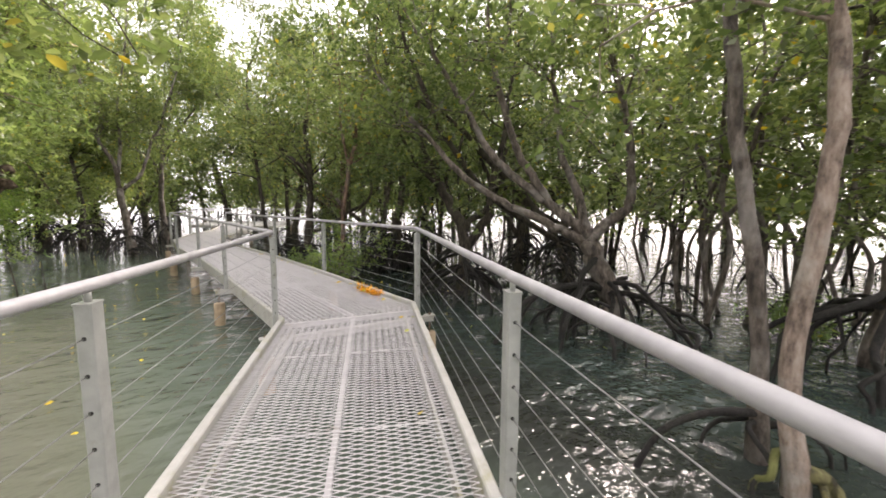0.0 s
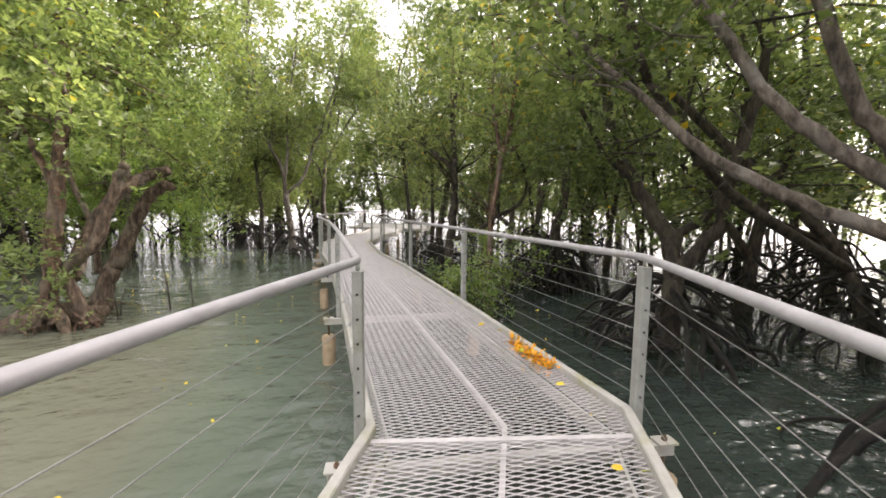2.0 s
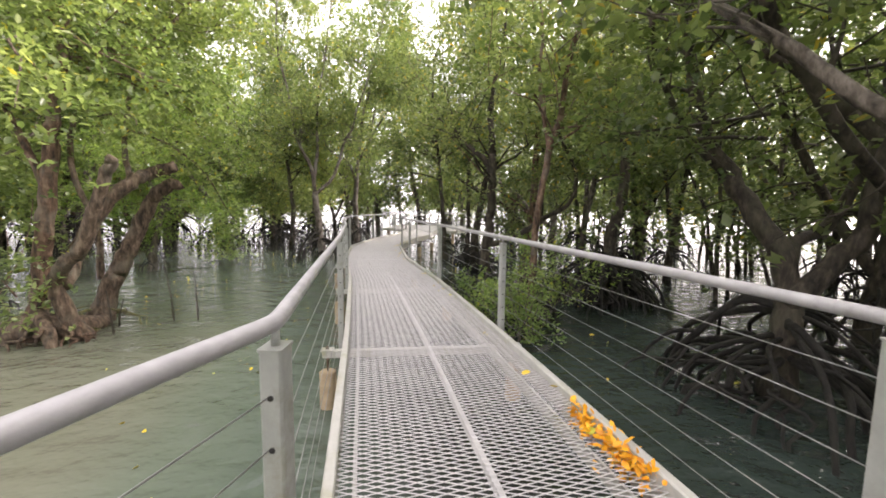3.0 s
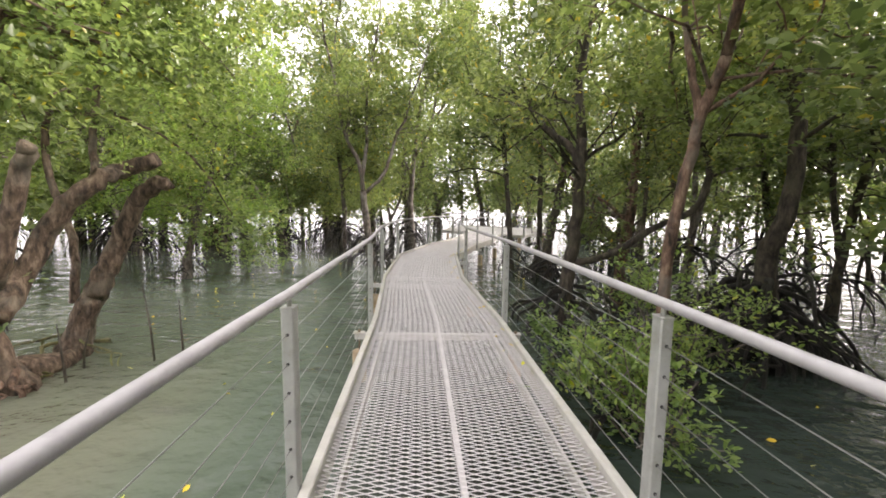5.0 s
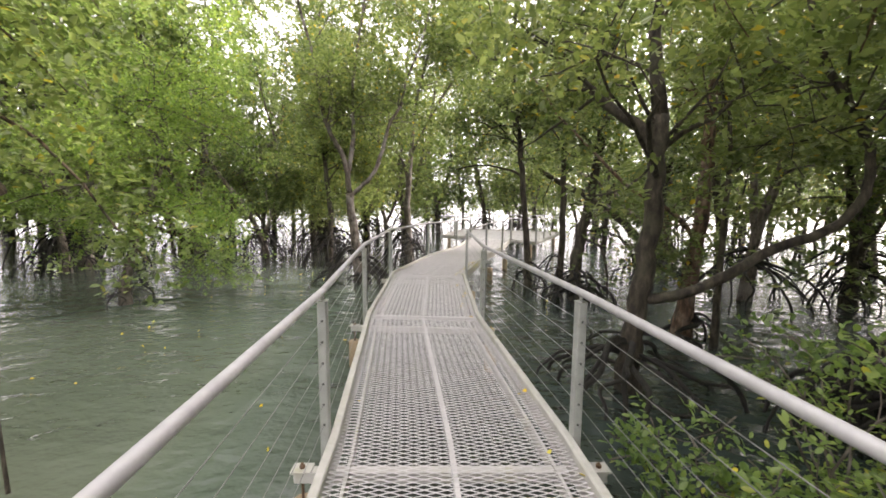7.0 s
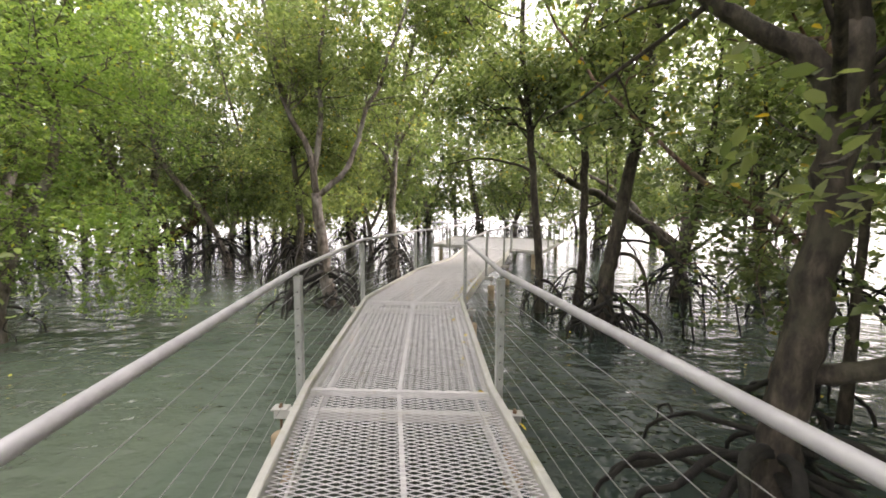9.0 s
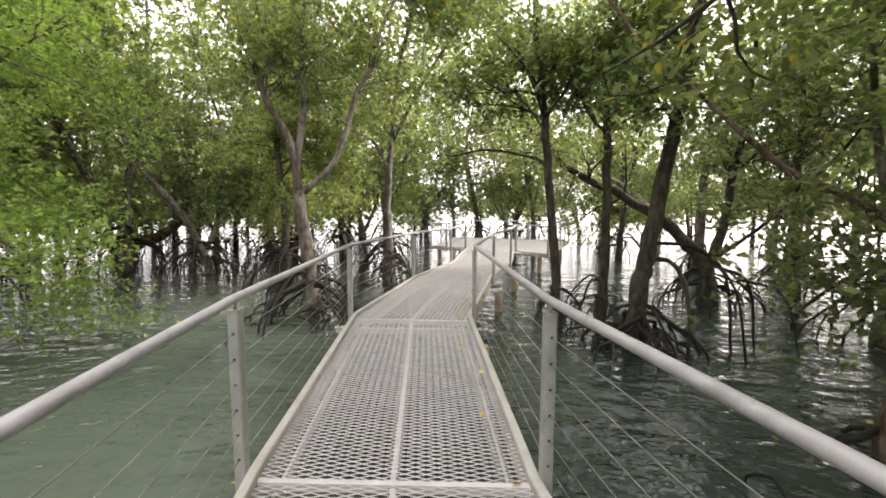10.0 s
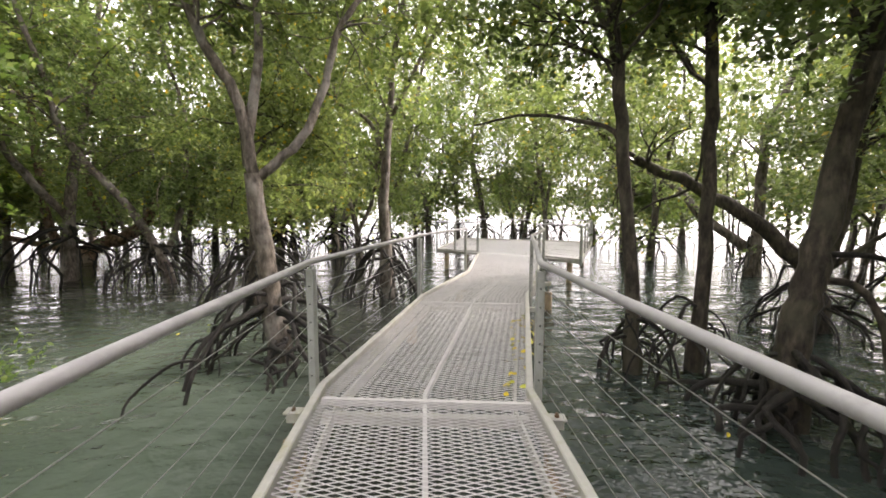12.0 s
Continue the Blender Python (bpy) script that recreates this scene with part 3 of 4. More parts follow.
tree((-6.2, 11.6), [([(-6.2, 11.6, -0.7), (-6.25, 11.7, 0.8), (-6.0, 11.8, 2.2)], 0.13, 0.09, 1), ([(-6.2, 11.6, 0.2), (-6.7, 11.4, 1.2), (-7.2, 11.2, 2.6)], 0.10, 0.06, 1)], 113, "brown mangrove tree in shallow water", leaf_mat=LEAF_LIGHT, roots=5, boughs=12, reach=1.8, top=7.5, size=0.12, rich=False, most=2600, low=0.3, skirt=8, each=34, spread=0.30, skirt_z=(2.2, 5.0))
# slim sapling with a low spreading crown
tree((-5.3, 16.1), [([(-5.3, 16.05, -0.7), (-5.2, 16.3, 0.6), (-5.0, 16.9, 2.1), (-4.9, 17.0, 3.1)], 0.11, 0.06, 1)], 14, "slim mangrove tree with low light-green crown", roots=4, root_h=(0.3, 0.7), root_out=(0.4, 0.8), root_r=0.018,
     leaf_mat=LEAF_BUSH, top=4.6, boughs=16, reach=1.8, extra=[((-5.0, 16.7, 1.2), (1, 0.0, -0.15), 2.2), ((-5.2, 16.7, 1.3), (-1, -0.5, -0.2), 2.0), ((-5.0, 16.9, 1.8), (0.6, -1, -0.2), 1.8), ((-5.0, 16.8, 1.1), (1, 0.3, -0.12), 2.0), ((-5.1, 16.6, 1.5), (0.9, -0.6, -0.18), 2.0), ((-5.1, 16.6, 1.6), (-0.8, 0.5, -0.2), 2.0)], size=0.075, rich=False, most=6000, skirt=8, each=34, spread=0.30, skirt_z=(2.4, 4.8))
# pale trunk and dark trunk close to the start
tree((4.63, 0.18), [([(4.63, 0.18, -0.7), (4.58, 0.28, 0.2), (4.62, 0.22, 1.2), (4.66, 0.2, 2.0), (4.66, 0.3, 2.8)], 0.070, 0.052, 1)], 15, "pale pinkish smooth mangrove trunk, mossy at its foot",
     bark_mat=BARK_PALE, root_mat=BARK_MOSS, roots=3, root_h=(0.15, 0.3), root_out=(0.3, 0.5), root_r=0.05, leaf_mat=LEAF_DARK, top=5.8, boughs=11, reach=1.3, most=1000, size=0.1, skirt=0, each=26, spread=0.28, rich=False)
tree((4.9, 0.5), [([(4.9, 0.5, -0.7), (4.85, 0.6, 0.7), (4.78, 0.8, 1.9), (4.7, 0.9, 3.0)], 0.066, 0.05, 1)], 16, "dark grey-brown mangrove trunk with arching roots", bark_mat=BARK, roots=3, root_h=(0.25, 0.5), root_out=(0.5, 0.9), root_r=0.024, arches=[([(4.9, 0.5, -0.32), (4.5, 0.72, -0.30), (4.15, 0.92, -0.46), (3.88, 1.04, -0.95)], 0.036), ([(4.9, 0.5, -0.42), (5.2, 0.15, -0.35), (5.4, -0.1, -0.55), (5.5, -0.2, -0.95)], 0.032)],
     leaf_mat=LEAF_DARK, top=6, boughs=11, reach=1.4, most=1200, size=0.1, skirt=0, each=26, spread=0.28, rich=False)
tree((8.4, 0.5), [([(8.4, 0.5, -0.7), (8.45, 0.4, 0.6), (8.6, 0.3, 2.2)], 0.10, 0.07, 1)], 17, "mangrove tree on high arching dark stilt roots", roots=8, root_h=(0.6, 1.0), root_out=(0.9, 1.7), root_r=0.045, leaf_mat=LEAF_DARK, top=6, boughs=13, reach=1.5, most=1200, size=0.1, skirt=3, each=26, spread=0.28, rich=False)
# the leaning tree with several limbs
tree((7.0, 3.2), [([(7.03, 3.18, -0.72), (6.95, 3.24, -0.2), (6.84, 3.32, 0.12), (6.68, 3.43, 0.53), (6.58, 3.5, 0.86)], 0.19, 0.15, 0),
                  ([(6.60, 3.48, 0.82), (6.34, 3.68, 1.12), (6.11, 3.85, 1.32), (5.76, 4.15, 1.69), (5.42, 4.5, 2.13), (5.2, 4.9, 2.85), (4.9, 5.3, 3.67)], 0.095, 0.04, 1.4),
                  ([(6.62, 3.47, 0.70), (6.31, 3.7, 0.90), (5.95, 4.05, 1.14), (5.5, 4.5, 1.45), (5.1, 5.0, 1.88), (4.8, 5.5, 2.49), (4.5, 6.0, 3.08)], 0.085, 0.035, 1.2),
                  ([(6.11, 3.85, 1.32), (5.85, 4.04, 1.82), (5.66, 4.18, 2.21), (5.46, 4.4, 3.07), (5.38, 4.5, 3.64)], 0.075, 0.045, 1.4),
                  ([(6.64, 3.44, 0.80), (6.78, 3.36, 0.98), (6.93, 3.25, 1.12), (7.13, 3.12, 1.36), (7.12, 3.13, 2.01), (7.04, 3.17, 2.59), (6.86, 3.32, 3.46)], 0.095, 0.055, 1.4),
                  ([(6.60, 3.48, 0.85), (6.45, 3.61, 1.55), (6.24, 3.76, 2.12), (6.16, 3.85, 2.9)], 0.085, 0.04, 1.4)], 18,
     "leaning many-limbed mangrove tree over tangled dark roots", bark_mat=BARK, roots=11, root_h=(0.45, 0.8), root_out=(0.9, 1.7), root_r=0.042, leaf_mat=LEAF_DARK, top=6.5, boughs=10, reach=1.3, most=2000, size=0.09, skirt=0, each=26, spread=0.28, rich=False, low=0.6,
     arches=[([(6.85, 3.3, -0.05), (6.3, 3.3, 0.10), (5.7, 3.5, 0.02), (5.2, 3.65, -0.25), (4.75, 3.77, -0.95)], 0.055), ([(6.4, 3.3, 0.08), (6.0, 3.15, -0.05), (5.6, 3.05, -0.4), (5.45, 3.0, -0.95)], 0.045), ([(6.3, 3.3, 0.10), (6.1, 3.4, -0.2), (5.9, 3.35, -0.5), (5.85, 3.3, -0.95)], 0.05),
             ([(6.5, 3.4, 0.05), (6.1, 3.75, 0.0), (5.75, 4.0, -0.4), (5.6, 4.05, -0.95)], 0.04), ([(6.8, 3.2, 0.1), (6.6, 2.9, 0.0), (6.4, 2.65, -0.4), (6.35, 2.55, -0.95)], 0.04), ([(6.7, 3.35, 0.5), (6.4, 3.3, 0.35), (6.2, 3.3, 0.1), (6.1, 3.3, -0.9)], 0.06)])
tree((6.45, 6.7), [([(6.45, 6.7, -0.72), (6.5, 6.75, 0.1), (6.55, 6.9, 0.8), (6.3, 7.3, 1.6), (6.0, 7.6, 2.4), (5.9, 7.8, 3.5)], 0.16, 0.07, 1), ([(6.5, 6.75, 0.3), (6.95, 6.5, 1.0), (7.0, 6.4, 1.7), (7.3, 6.3, 3.0)], 0.12, 0.06, 1),
                   ([(6.5, 6.8, 0.5), (6.9, 7.1, 0.95), (7.5, 7.2, 1.2), (8.0, 7.2, 2.2), (8.1, 7.2, 3.2)], 0.09, 0.05, 1), ([(6.2, 7.4, 1.75), (5.6, 7.3, 2.2), (5.0, 7.1, 2.9)], 0.05, 0.03, 1)], 19,
     "dark mangrove tree on a thick tangle of stilt roots", bark_mat=BARK_DARK, roots=24, root_h=(0.3, 1.0), root_out=(0.9, 1.9), root_r=0.042, leaf_mat=LEAF_DARK, top=6.2, boughs=10, reach=1.5, size=0.09, rich=False, most=3000, skirt=4, each=34, spread=0.30, low=0.6, skirt_z=(2.6, 4.6))
tree((9.6, 8.2), [([(9.6, 8.2, -0.7), (9.7, 8.1, 1.1), (9.9, 7.8, 2.7)], 0.14, 0.08, 1), ([(9.6, 8.2, 0.4), (9.2, 8.6, 1.4), (8.7, 9.0, 2.8)], 0.09, 0.06, 1)], 20, "mangrove tree on dark stilt roots", bark_mat=BARK_DARK, roots=15, root_h=(0.5, 1.2), root_out=(0.8, 1.6), leaf_mat=LEAF, top=6.5, boughs=10, reach=1.5, size=0.11, rich=False, most=2000, skirt=10, each=34, spread=0.30, skirt_z=(1.7, 4.4))
tree((7.15, 11.25), [([(7.1, 11.2, -0.7), (7.0, 11.3, 0.6), (7.1, 11.2, 1.3), (7.2, 11.2, 2.4), (7.0, 11.3, 3.7)], 0.16, 0.08, 1)], 21, "dark mangrove tree on a dome of stilt roots", bark_mat=BARK_DARK, roots=56, root_h=(0.25, 1.15), root_out=(0.6, 1.45), root_r=0.046,
     leaf_mat=LEAF, top=6, boughs=14, reach=1.6, most=1400, size=0.09, skirt=4, each=26, spread=0.28, low=0.4)
tree((4.45, 9.3), [([(4.45, 9.32, -0.7), (4.5, 9.3, 0.3), (4.54, 9.28, 1.27), (4.6, 9.24, 1.75), (4.68, 9.19, 2.3), (4.8, 9.1, 2.8)], 0.062, 0.05, 1), ([(4.67, 9.19, 2.25), (4.59, 9.25, 2.7), (4.51, 9.29, 3.2)], 0.042, 0.028, 1)], 22, "brown leaning mangrove tree", leaf_mat=LEAF, roots=3, root_h=(0.2, 0.5), top=6.5, boughs=8, reach=1.4, size=0.1, rich=False, most=1000, skirt=3, each=34, spread=0.30, bark_mat=BARK_RED, foot_flare=1.05)
# the thick tree beside the rail with a long side bough
tree((4.42, 12.45), [([(4.38, 12.45, -0.72), (4.40, 12.45, 0.0), (4.45, 12.43, 0.5), (4.50, 12.40, 1.2), (4.52, 12.38, 1.9), (4.52, 12.36, 2.6)], 0.135, 0.09, 1),
                    ([(4.52, 12.38, 2.1), (4.38, 12.45, 2.45), (4.12, 12.60, 2.7), (3.77, 12.80, 3.1)], 0.085, 0.05, 1.2),
                    ([(4.45, 12.43, 0.45), (4.87, 12.30, 0.55), (5.32, 12.20, 0.80), (5.72, 12.10, 1.12), (6.17, 11.90, 1.38), (6.37, 11.80, 1.8), (6.32, 11.85, 2.3), (6.02, 12.00, 3.0)], 0.068, 0.036, 1)], 23,
     "thick dark mangrove tree with a long low side bough", bark_mat=BARK_DARK, roots=11, root_h=(0.25, 0.75), root_out=(0.7, 1.6), root_r=0.036, leaf_mat=LEAF_DARK, top=6.5, boughs=13, reach=1.5, most=2400, size=0.09, skirt=0, each=26, spread=0.28)
tree((6.1, 14.4), [([(6.1, 14.4, -0.72), (6.15, 14.38, 0.2), (6.22, 14.36, 1.0), (6.3, 14.35, 2.0), (6.3, 14.4, 3.0)], 0.15, 0.09, 1), ([(6.22, 14.36, 1.0), (5.9, 14.6, 1.5), (5.3, 14.9, 1.9), (4.7, 15.2, 2.6)], 0.045, 0.025, 1)], 36,
     "dark reddish mangrove trunk with hanging leafy sprays", bark_mat=BARK_RED, roots=6, root_h=(0.2, 0.5), root_out=(0.5, 1.0), root_r=0.035, leaf_mat=LEAF, top=6.5, boughs=8, reach=1.3, most=1200, size=0.09, each=20, spread=0.28, rich=False, low=0.8,
     extra=[((6.1, 14.3, 0.7), (-0.8, -0.3, 0.1), 1.0), ((6.2, 14.3, 1.3), (-0.9, -0.2, -0.1), 1.2), ((6.2, 14.3, 1.9), (-0.6, -0.6, -0.05), 1.3)])
tree((6.4, 14.0), [([(6.4, 14.0, -0.7), (6.4, 14.0, 1.0), (6.42, 14.0, 2.4)], 0.05, 0.035, 1)], 24, "thin dark mangrove stem", bark_mat=BARK_DARK, leaf_mat=LEAF, top=4.8, boughs=7, reach=1.1, size=0.12, rich=False, most=1900)
# the trees to the right of the bend
tree((4.2, 18.6), [([(4.2, 18.6, -0.7), (4.12, 18.6, 0.5), (4.02, 18.7, 1.9), (3.9, 18.7, 3.0), (3.8, 18.8, 4.1)], 0.092, 0.07, 1), ([(4.0, 18.7, 2.2), (3.8, 18.8, 2.5), (2.9, 19.1, 2.72), (2.1, 19.2, 2.6)], 0.045, 0.012, 0), ([(3.9, 18.7, 3.4), (3.4, 19.3, 4.8), (2.6, 20.2, 6.2)], 0.055, 0.03, 2.2)], 25,
     "slim upright dark mangrove trunk", bark_mat=BARK_DARK, roots=7, root_h=(0.3, 0.8), root_out=(0.5, 1.0), root_r=0.022, leaf_mat=LEAF, top=9.8, boughs=22, reach=1.4, size=0.095, rich=False, most=4200, low=0.4, skirt=0, each=34, spread=0.30)
tree((5.07, 18.7), [([(5.07, 18.7, -0.7), (5.12, 18.7, 0.7), (5.1, 18.7, 2.3), (5.0, 18.7, 4.0)], 0.10, 0.07, 1)], 26, "slim upright dark mangrove trunk with thin roots", bark_mat=BARK_DARK, roots=9, root_h=(0.3, 0.9), root_out=(0.5, 1.1), root_r=0.022, leaf_mat=LEAF_DARK, top=11, boughs=17, reach=1.4, size=0.095, rich=False, most=4200, low=0.4, skirt=0, each=34, spread=0.30)
tree((5.15, 17.3), [([(5.1, 17.3, -0.7), (5.14, 17.28, 0.3), (5.21, 17.26, 0.9), (5.36, 17.28, 1.8), (5.5, 17.2, 2.8)], 0.15, 0.10, 1), ([(5.2, 17.26, 0.75), (5.55, 17.15, 0.7), (5.75, 17.05, 0.2), (5.8, 17.0, -0.8)], 0.04, 0.026, 0)], 27,
     "stout dark mangrove tree on many stilt roots", arches=[([(5.22, 17.28, 1.0), (5.85, 17.2, 0.95), (6.35, 17.1, 0.5), (6.5, 17.05, -0.9)], 0.034), ([(6.1, 17.15, 0.8), (6.35, 16.85, 0.3), (6.45, 16.65, -0.9)], 0.026), ([(6.2, 17.1, 0.65), (6.8, 17.2, 0.35), (7.05, 17.3, -0.9)], 0.028), ([(6.6, 17.15, 0.45), (7.2, 17.0, 0.2), (7.5, 16.95, -0.9)], 0.022)], bark_mat=BARK_DARK, roots=18, root_h=(0.2, 0.8), root_out=(0.5, 1.3), root_r=0.036, leaf_mat=LEAF, top=8.5, boughs=13, reach=1.4, size=0.095, rich=False, most=2600, low=0.7, skirt=0, each=34, spread=0.30)
tree((8.4, 20.5), [([(8.4, 20.5, -0.72), (8.3, 20.55, 0.15), (7.7, 20.9, 1.05), (6.7, 21.5, 1.9), (5.3, 22.0, 2.7)], 0.19, 0.09, 1.4), ([(8.35, 20.5, 0.2), (8.6, 20.45, 1.2), (8.75, 20.4, 2.6)], 0.13, 0.08, 1), ([(8.3, 20.5, 0.3), (8.9, 20.3, 0.8), (9.6, 20.1, 1.5)], 0.06, 0.035, 1)], 28, "leaning mangrove tree on thin roots", bark_mat=BARK_DARK, roots=14, root_h=(0.4, 1.0), root_out=(0.7, 1.5), root_r=0.028, leaf_mat=LEAF, top=8.5, boughs=15, reach=1.4, size=0.1, rich=False, most=3400, low=0.4, skirt=0, each=34, spread=0.30)
tree((11.9, 26.6), [([(11.9, 26.6, -0.7), (12.0, 26.6, 0.9), (12.0, 26.6, 3.7)], 0.22, 0.13, 1), ([(11.8, 26.7, 0.2), (10.7, 27.5, 1.3), (9.7, 28.0, 2.5), (8.0, 28.9, 3.6)], 0.18, 0.08, 1)], 29, "leaning double-trunked mangrove tree", leaf_mat=LEAF, roots=8, top=10, boughs=15, reach=1.9, size=0.12, rich=False, most=3400, low=0.3, skirt=12, each=34, spread=0.30, skirt_z=(2.2, 5.0))
# left of the bend
tree((-0.7, 19.0), [([(-0.65, 19.0, -0.7), (-0.8, 19.0, 0.6), (-0.9, 18.95, 1.9)], 0.145, 0.115, 0), ([(-0.9, 18.95, 1.85), (-1.0, 18.85, 2.8), (-1.3, 18.7, 3.4), (-1.5, 18.6, 4.0)], 0.085, 0.05, 1),
                    ([(-0.95, 18.9, 2.3), (-0.8, 19.0, 3.4), (-0.8, 19.0, 4.2)], 0.075, 0.045, 1), ([(-0.9, 18.95, 1.8), (-0.3, 19.1, 2.4), (0.0, 19.3, 3.2), (0.2, 19.3, 3.9), (0.5, 19.4, 4.4)], 0.07, 0.04, 1)], 30,
     "grey three-forked mangrove tree on stilt roots", bark_mat=BARK, roots=18, root_h=(0.25, 1.1), root_out=(0.7, 1.6), root_r=0.036, leaf_mat=LEAF, top=11, boughs=17, reach=1.4, size=0.095, rich=False, most=4800, low=0.4, skirt=0, each=34, spread=0.30)
tree((0.3, 23.2), [([(0.3, 23.2, -0.7), (0.22, 23.2, 1.3), (0.3, 23.2, 2.9), (0.5, 23.2, 5.0)], 0.16, 0.07, 1), ([(0.3, 23.2, 2.4), (-0.1, 23.1, 3.5), (-0.8, 23.0, 3.9)], 0.06, 0.03, 1), ([(0.4, 23.2, 3.6), (1.3, 23.0, 5.2), (2.4, 22.8, 6.8)], 0.06, 0.035, 2.0)], 31, "dark mangrove tree on stilt roots beside the walkway", bark_mat=BARK, roots=18, root_h=(0.6, 1.5), root_out=(0.5, 1.1), root_r=0.032, leaf_mat=LEAF, top=12, boughs=20, reach=1.4, size=0.095, rich=False, most=5000, low=0.4, skirt=0, each=34, spread=0.30)
tree((-13.4, 29.6), [([(-13.4, 29.6, -0.7), (-13.0, 30.0, -0.1), (-11.9, 30.9, 0.6), (-10.5, 31.9, 3.6), (-9.0, 32.8, 6.4)], 0.36, 0.13, 1), ([(-13.3, 29.7, -0.4), (-14.0, 29.2, 0.5), (-14.1, 29.0, 3.0), (-14.2, 29.0, 5.1)], 0.20, 0.10, 1), ([(-13.4, 29.5, -0.3), (-14.6, 28.6, 0.25), (-15.8, 27.8, 0.7), (-17.0, 27.2, 1.6)], 0.14, 0.07, 2.0), ([(-12.6, 30.4, 0.1), (-13.1, 30.0, 2.4), (-12.7, 30.3, 4.1)], 0.12, 0.07, 1)], 32,
     "old mangrove tree with trunks spreading from a low base", bark_mat=BARK_RED, roots=4, root_h=(0.2, 0.5), leaf_mat=LEAF_LIGHT, top=8.5, boughs=14, reach=2.0, size=0.13, rich=False, most=3200, skirt=10, each=34, spread=0.30, skirt_z=(2.2, 5.0))
tree((-6.4, 25.1), [([(-6.4, 25.1, -0.7), (-7.0, 24.6, 1.3), (-8.0, 23.8, 3.2), (-8.2, 23.6, 4.5)], 0.13, 0.07, 1), ([(-6.5, 25.0, 0.1), (-6.1, 25.3, 1.6), (-6.0, 25.5, 3.4)], 0.10, 0.06, 1)], 33, "leaning mangrove tree on stilt roots", roots=18, root_h=(0.5, 1.2), root_out=(0.8, 1.6), root_r=0.032, leaf_mat=LEAF, top=9.5, boughs=18, reach=1.6, size=0.1, rich=False, most=4200, low=0.3, skirt=10, each=34, spread=0.30, skirt_z=(2.2, 5.0))
tree((-4.6, 26.2), [([(-4.6, 26.2, -0.7), (-4.7, 26.2, 1.2), (-4.5, 26.3, 3.2)], 0.16, 0.09, 1)], 34, "dark mangrove tree on stilt roots", bark_mat=BARK_DARK, roots=16, root_h=(0.6, 1.4), root_out=(0.8, 1.5), leaf_mat=LEAF, top=10.5, boughs=19, reach=1.6, size=0.11, rich=False, most=4200, low=0.3, skirt=10, each=34, spread=0.30, skirt_z=(2.2, 5.0))
tree((-2.7, 22.4), [([(-2.7, 22.4, -0.7), (-2.6, 22.4, 1.2), (-2.8, 22.5, 3.2)], 0.13, 0.08, 1)], 35, "dark mangrove tree on stilt roots", bark_mat=BARK_DARK, roots=16, root_h=(0.6, 1.3), root_out=(0.7, 1.4), leaf_mat=LEAF, top=12, boughs=20, reach=1.5, size=0.1, rich=False, most=4600, low=0.3, skirt=10, each=34, spread=0.30, skirt_z=(2.2, 5.0))

# ---- the forest round about: a few kinds, repeated ----
def forest_kind(seed, mat, leaf_mat, lean, top, size, most, roots, boughs=13, reach=2.0, skirt=5, depth=1, spread=0.36, skirt_z=(1.7, 4.2)):
    rng = np.random.default_rng(seed)
    d = rng.normal(0, lean, 2)
    st = [([(0, 0, -0.7), (d[0] * 0.3, d[1] * 0.3, 1.0), (d[0], d[1], 2.8)], 0.13, 0.09, 1), ([(d[0] * 0.2, d[1] * 0.2, 0.6), (-d[0] * 0.8, d[1] * 1.2, 1.8), (-d[0] * 1.5, d[1] * 1.8, 3.2)], 0.09, 0.06, 1)]
    return tree((0, 0), st, seed, "mangrove tree with leafy crown standing in the water", bark_mat=mat, roots=roots, root_h=(0.5, 1.3), root_out=(0.7, 1.4), leaf_mat=leaf_mat, top=top, boughs=boughs, reach=reach, each=16, spread=spread, size=size, rich=False, sides=6, depth=depth, forks=False,
                group="mangrove forest", most=most, low=0.3, root_sides=5, skirt=skirt, skirt_z=skirt_z, twig_sides=3)


NEAR_KINDS = [forest_kind(51, BARK_DARK, LEAF, 0.5, 8.5, 0.155, 1650, 12), forest_kind(52, BARK, LEAF_LIGHT, 0.7, 9.5, 0.155, 1650, 12), forest_kind(53, BARK, LEAF, 0.9, 8.0, 0.155, 1650, 12), forest_kind(54, BARK_DARK, LEAF_DARK, 0.6, 9.0, 0.155, 1650, 12)]
FAR_KINDS = [forest_kind(55, BARK_DARK, LEAF, 0.5, 12.5, 0.30, 1150, 4, 18, 2.8, 14, 0, 0.55), forest_kind(56, BARK, LEAF_LIGHT, 0.6, 13.0, 0.30, 1150, 4, 18, 2.8, 14, 0, 0.55), forest_kind(57, BARK_DARK, LEAF_DARK, 0.5, 11.5, 0.30, 1150, 4, 18, 2.8, 14, 0, 0.55)]
HIGH_KIND = forest_kind(60, BARK, LEAF_LIGHT, 0.7, 9.5, 0.155, 1700, 12, skirt_z=(3.6, 5.8))
THICKET = forest_kind(63, BARK_DARK, LEAF, 1.0, 6.5, 0.15, 700, 26, skirt=6, skirt_z=(2.0, 4.2))
rng = np.random.default_rng(7)
TAKEN = [np.array(p) for p in ((-5.0, 20.2), (-8.0, 23.0), (-10.5, 26.0), (-13.4, 29.6), (-6.4, 25.1), (-4.6, 26.2), (11.9, 26.6), (9.6, 8.2), (7.0, 3.2), (6.45, 6.7), (6.3, 14.3), (-5.3, 16.1), (-6.2, 11.6), (8.4, 0.5))]


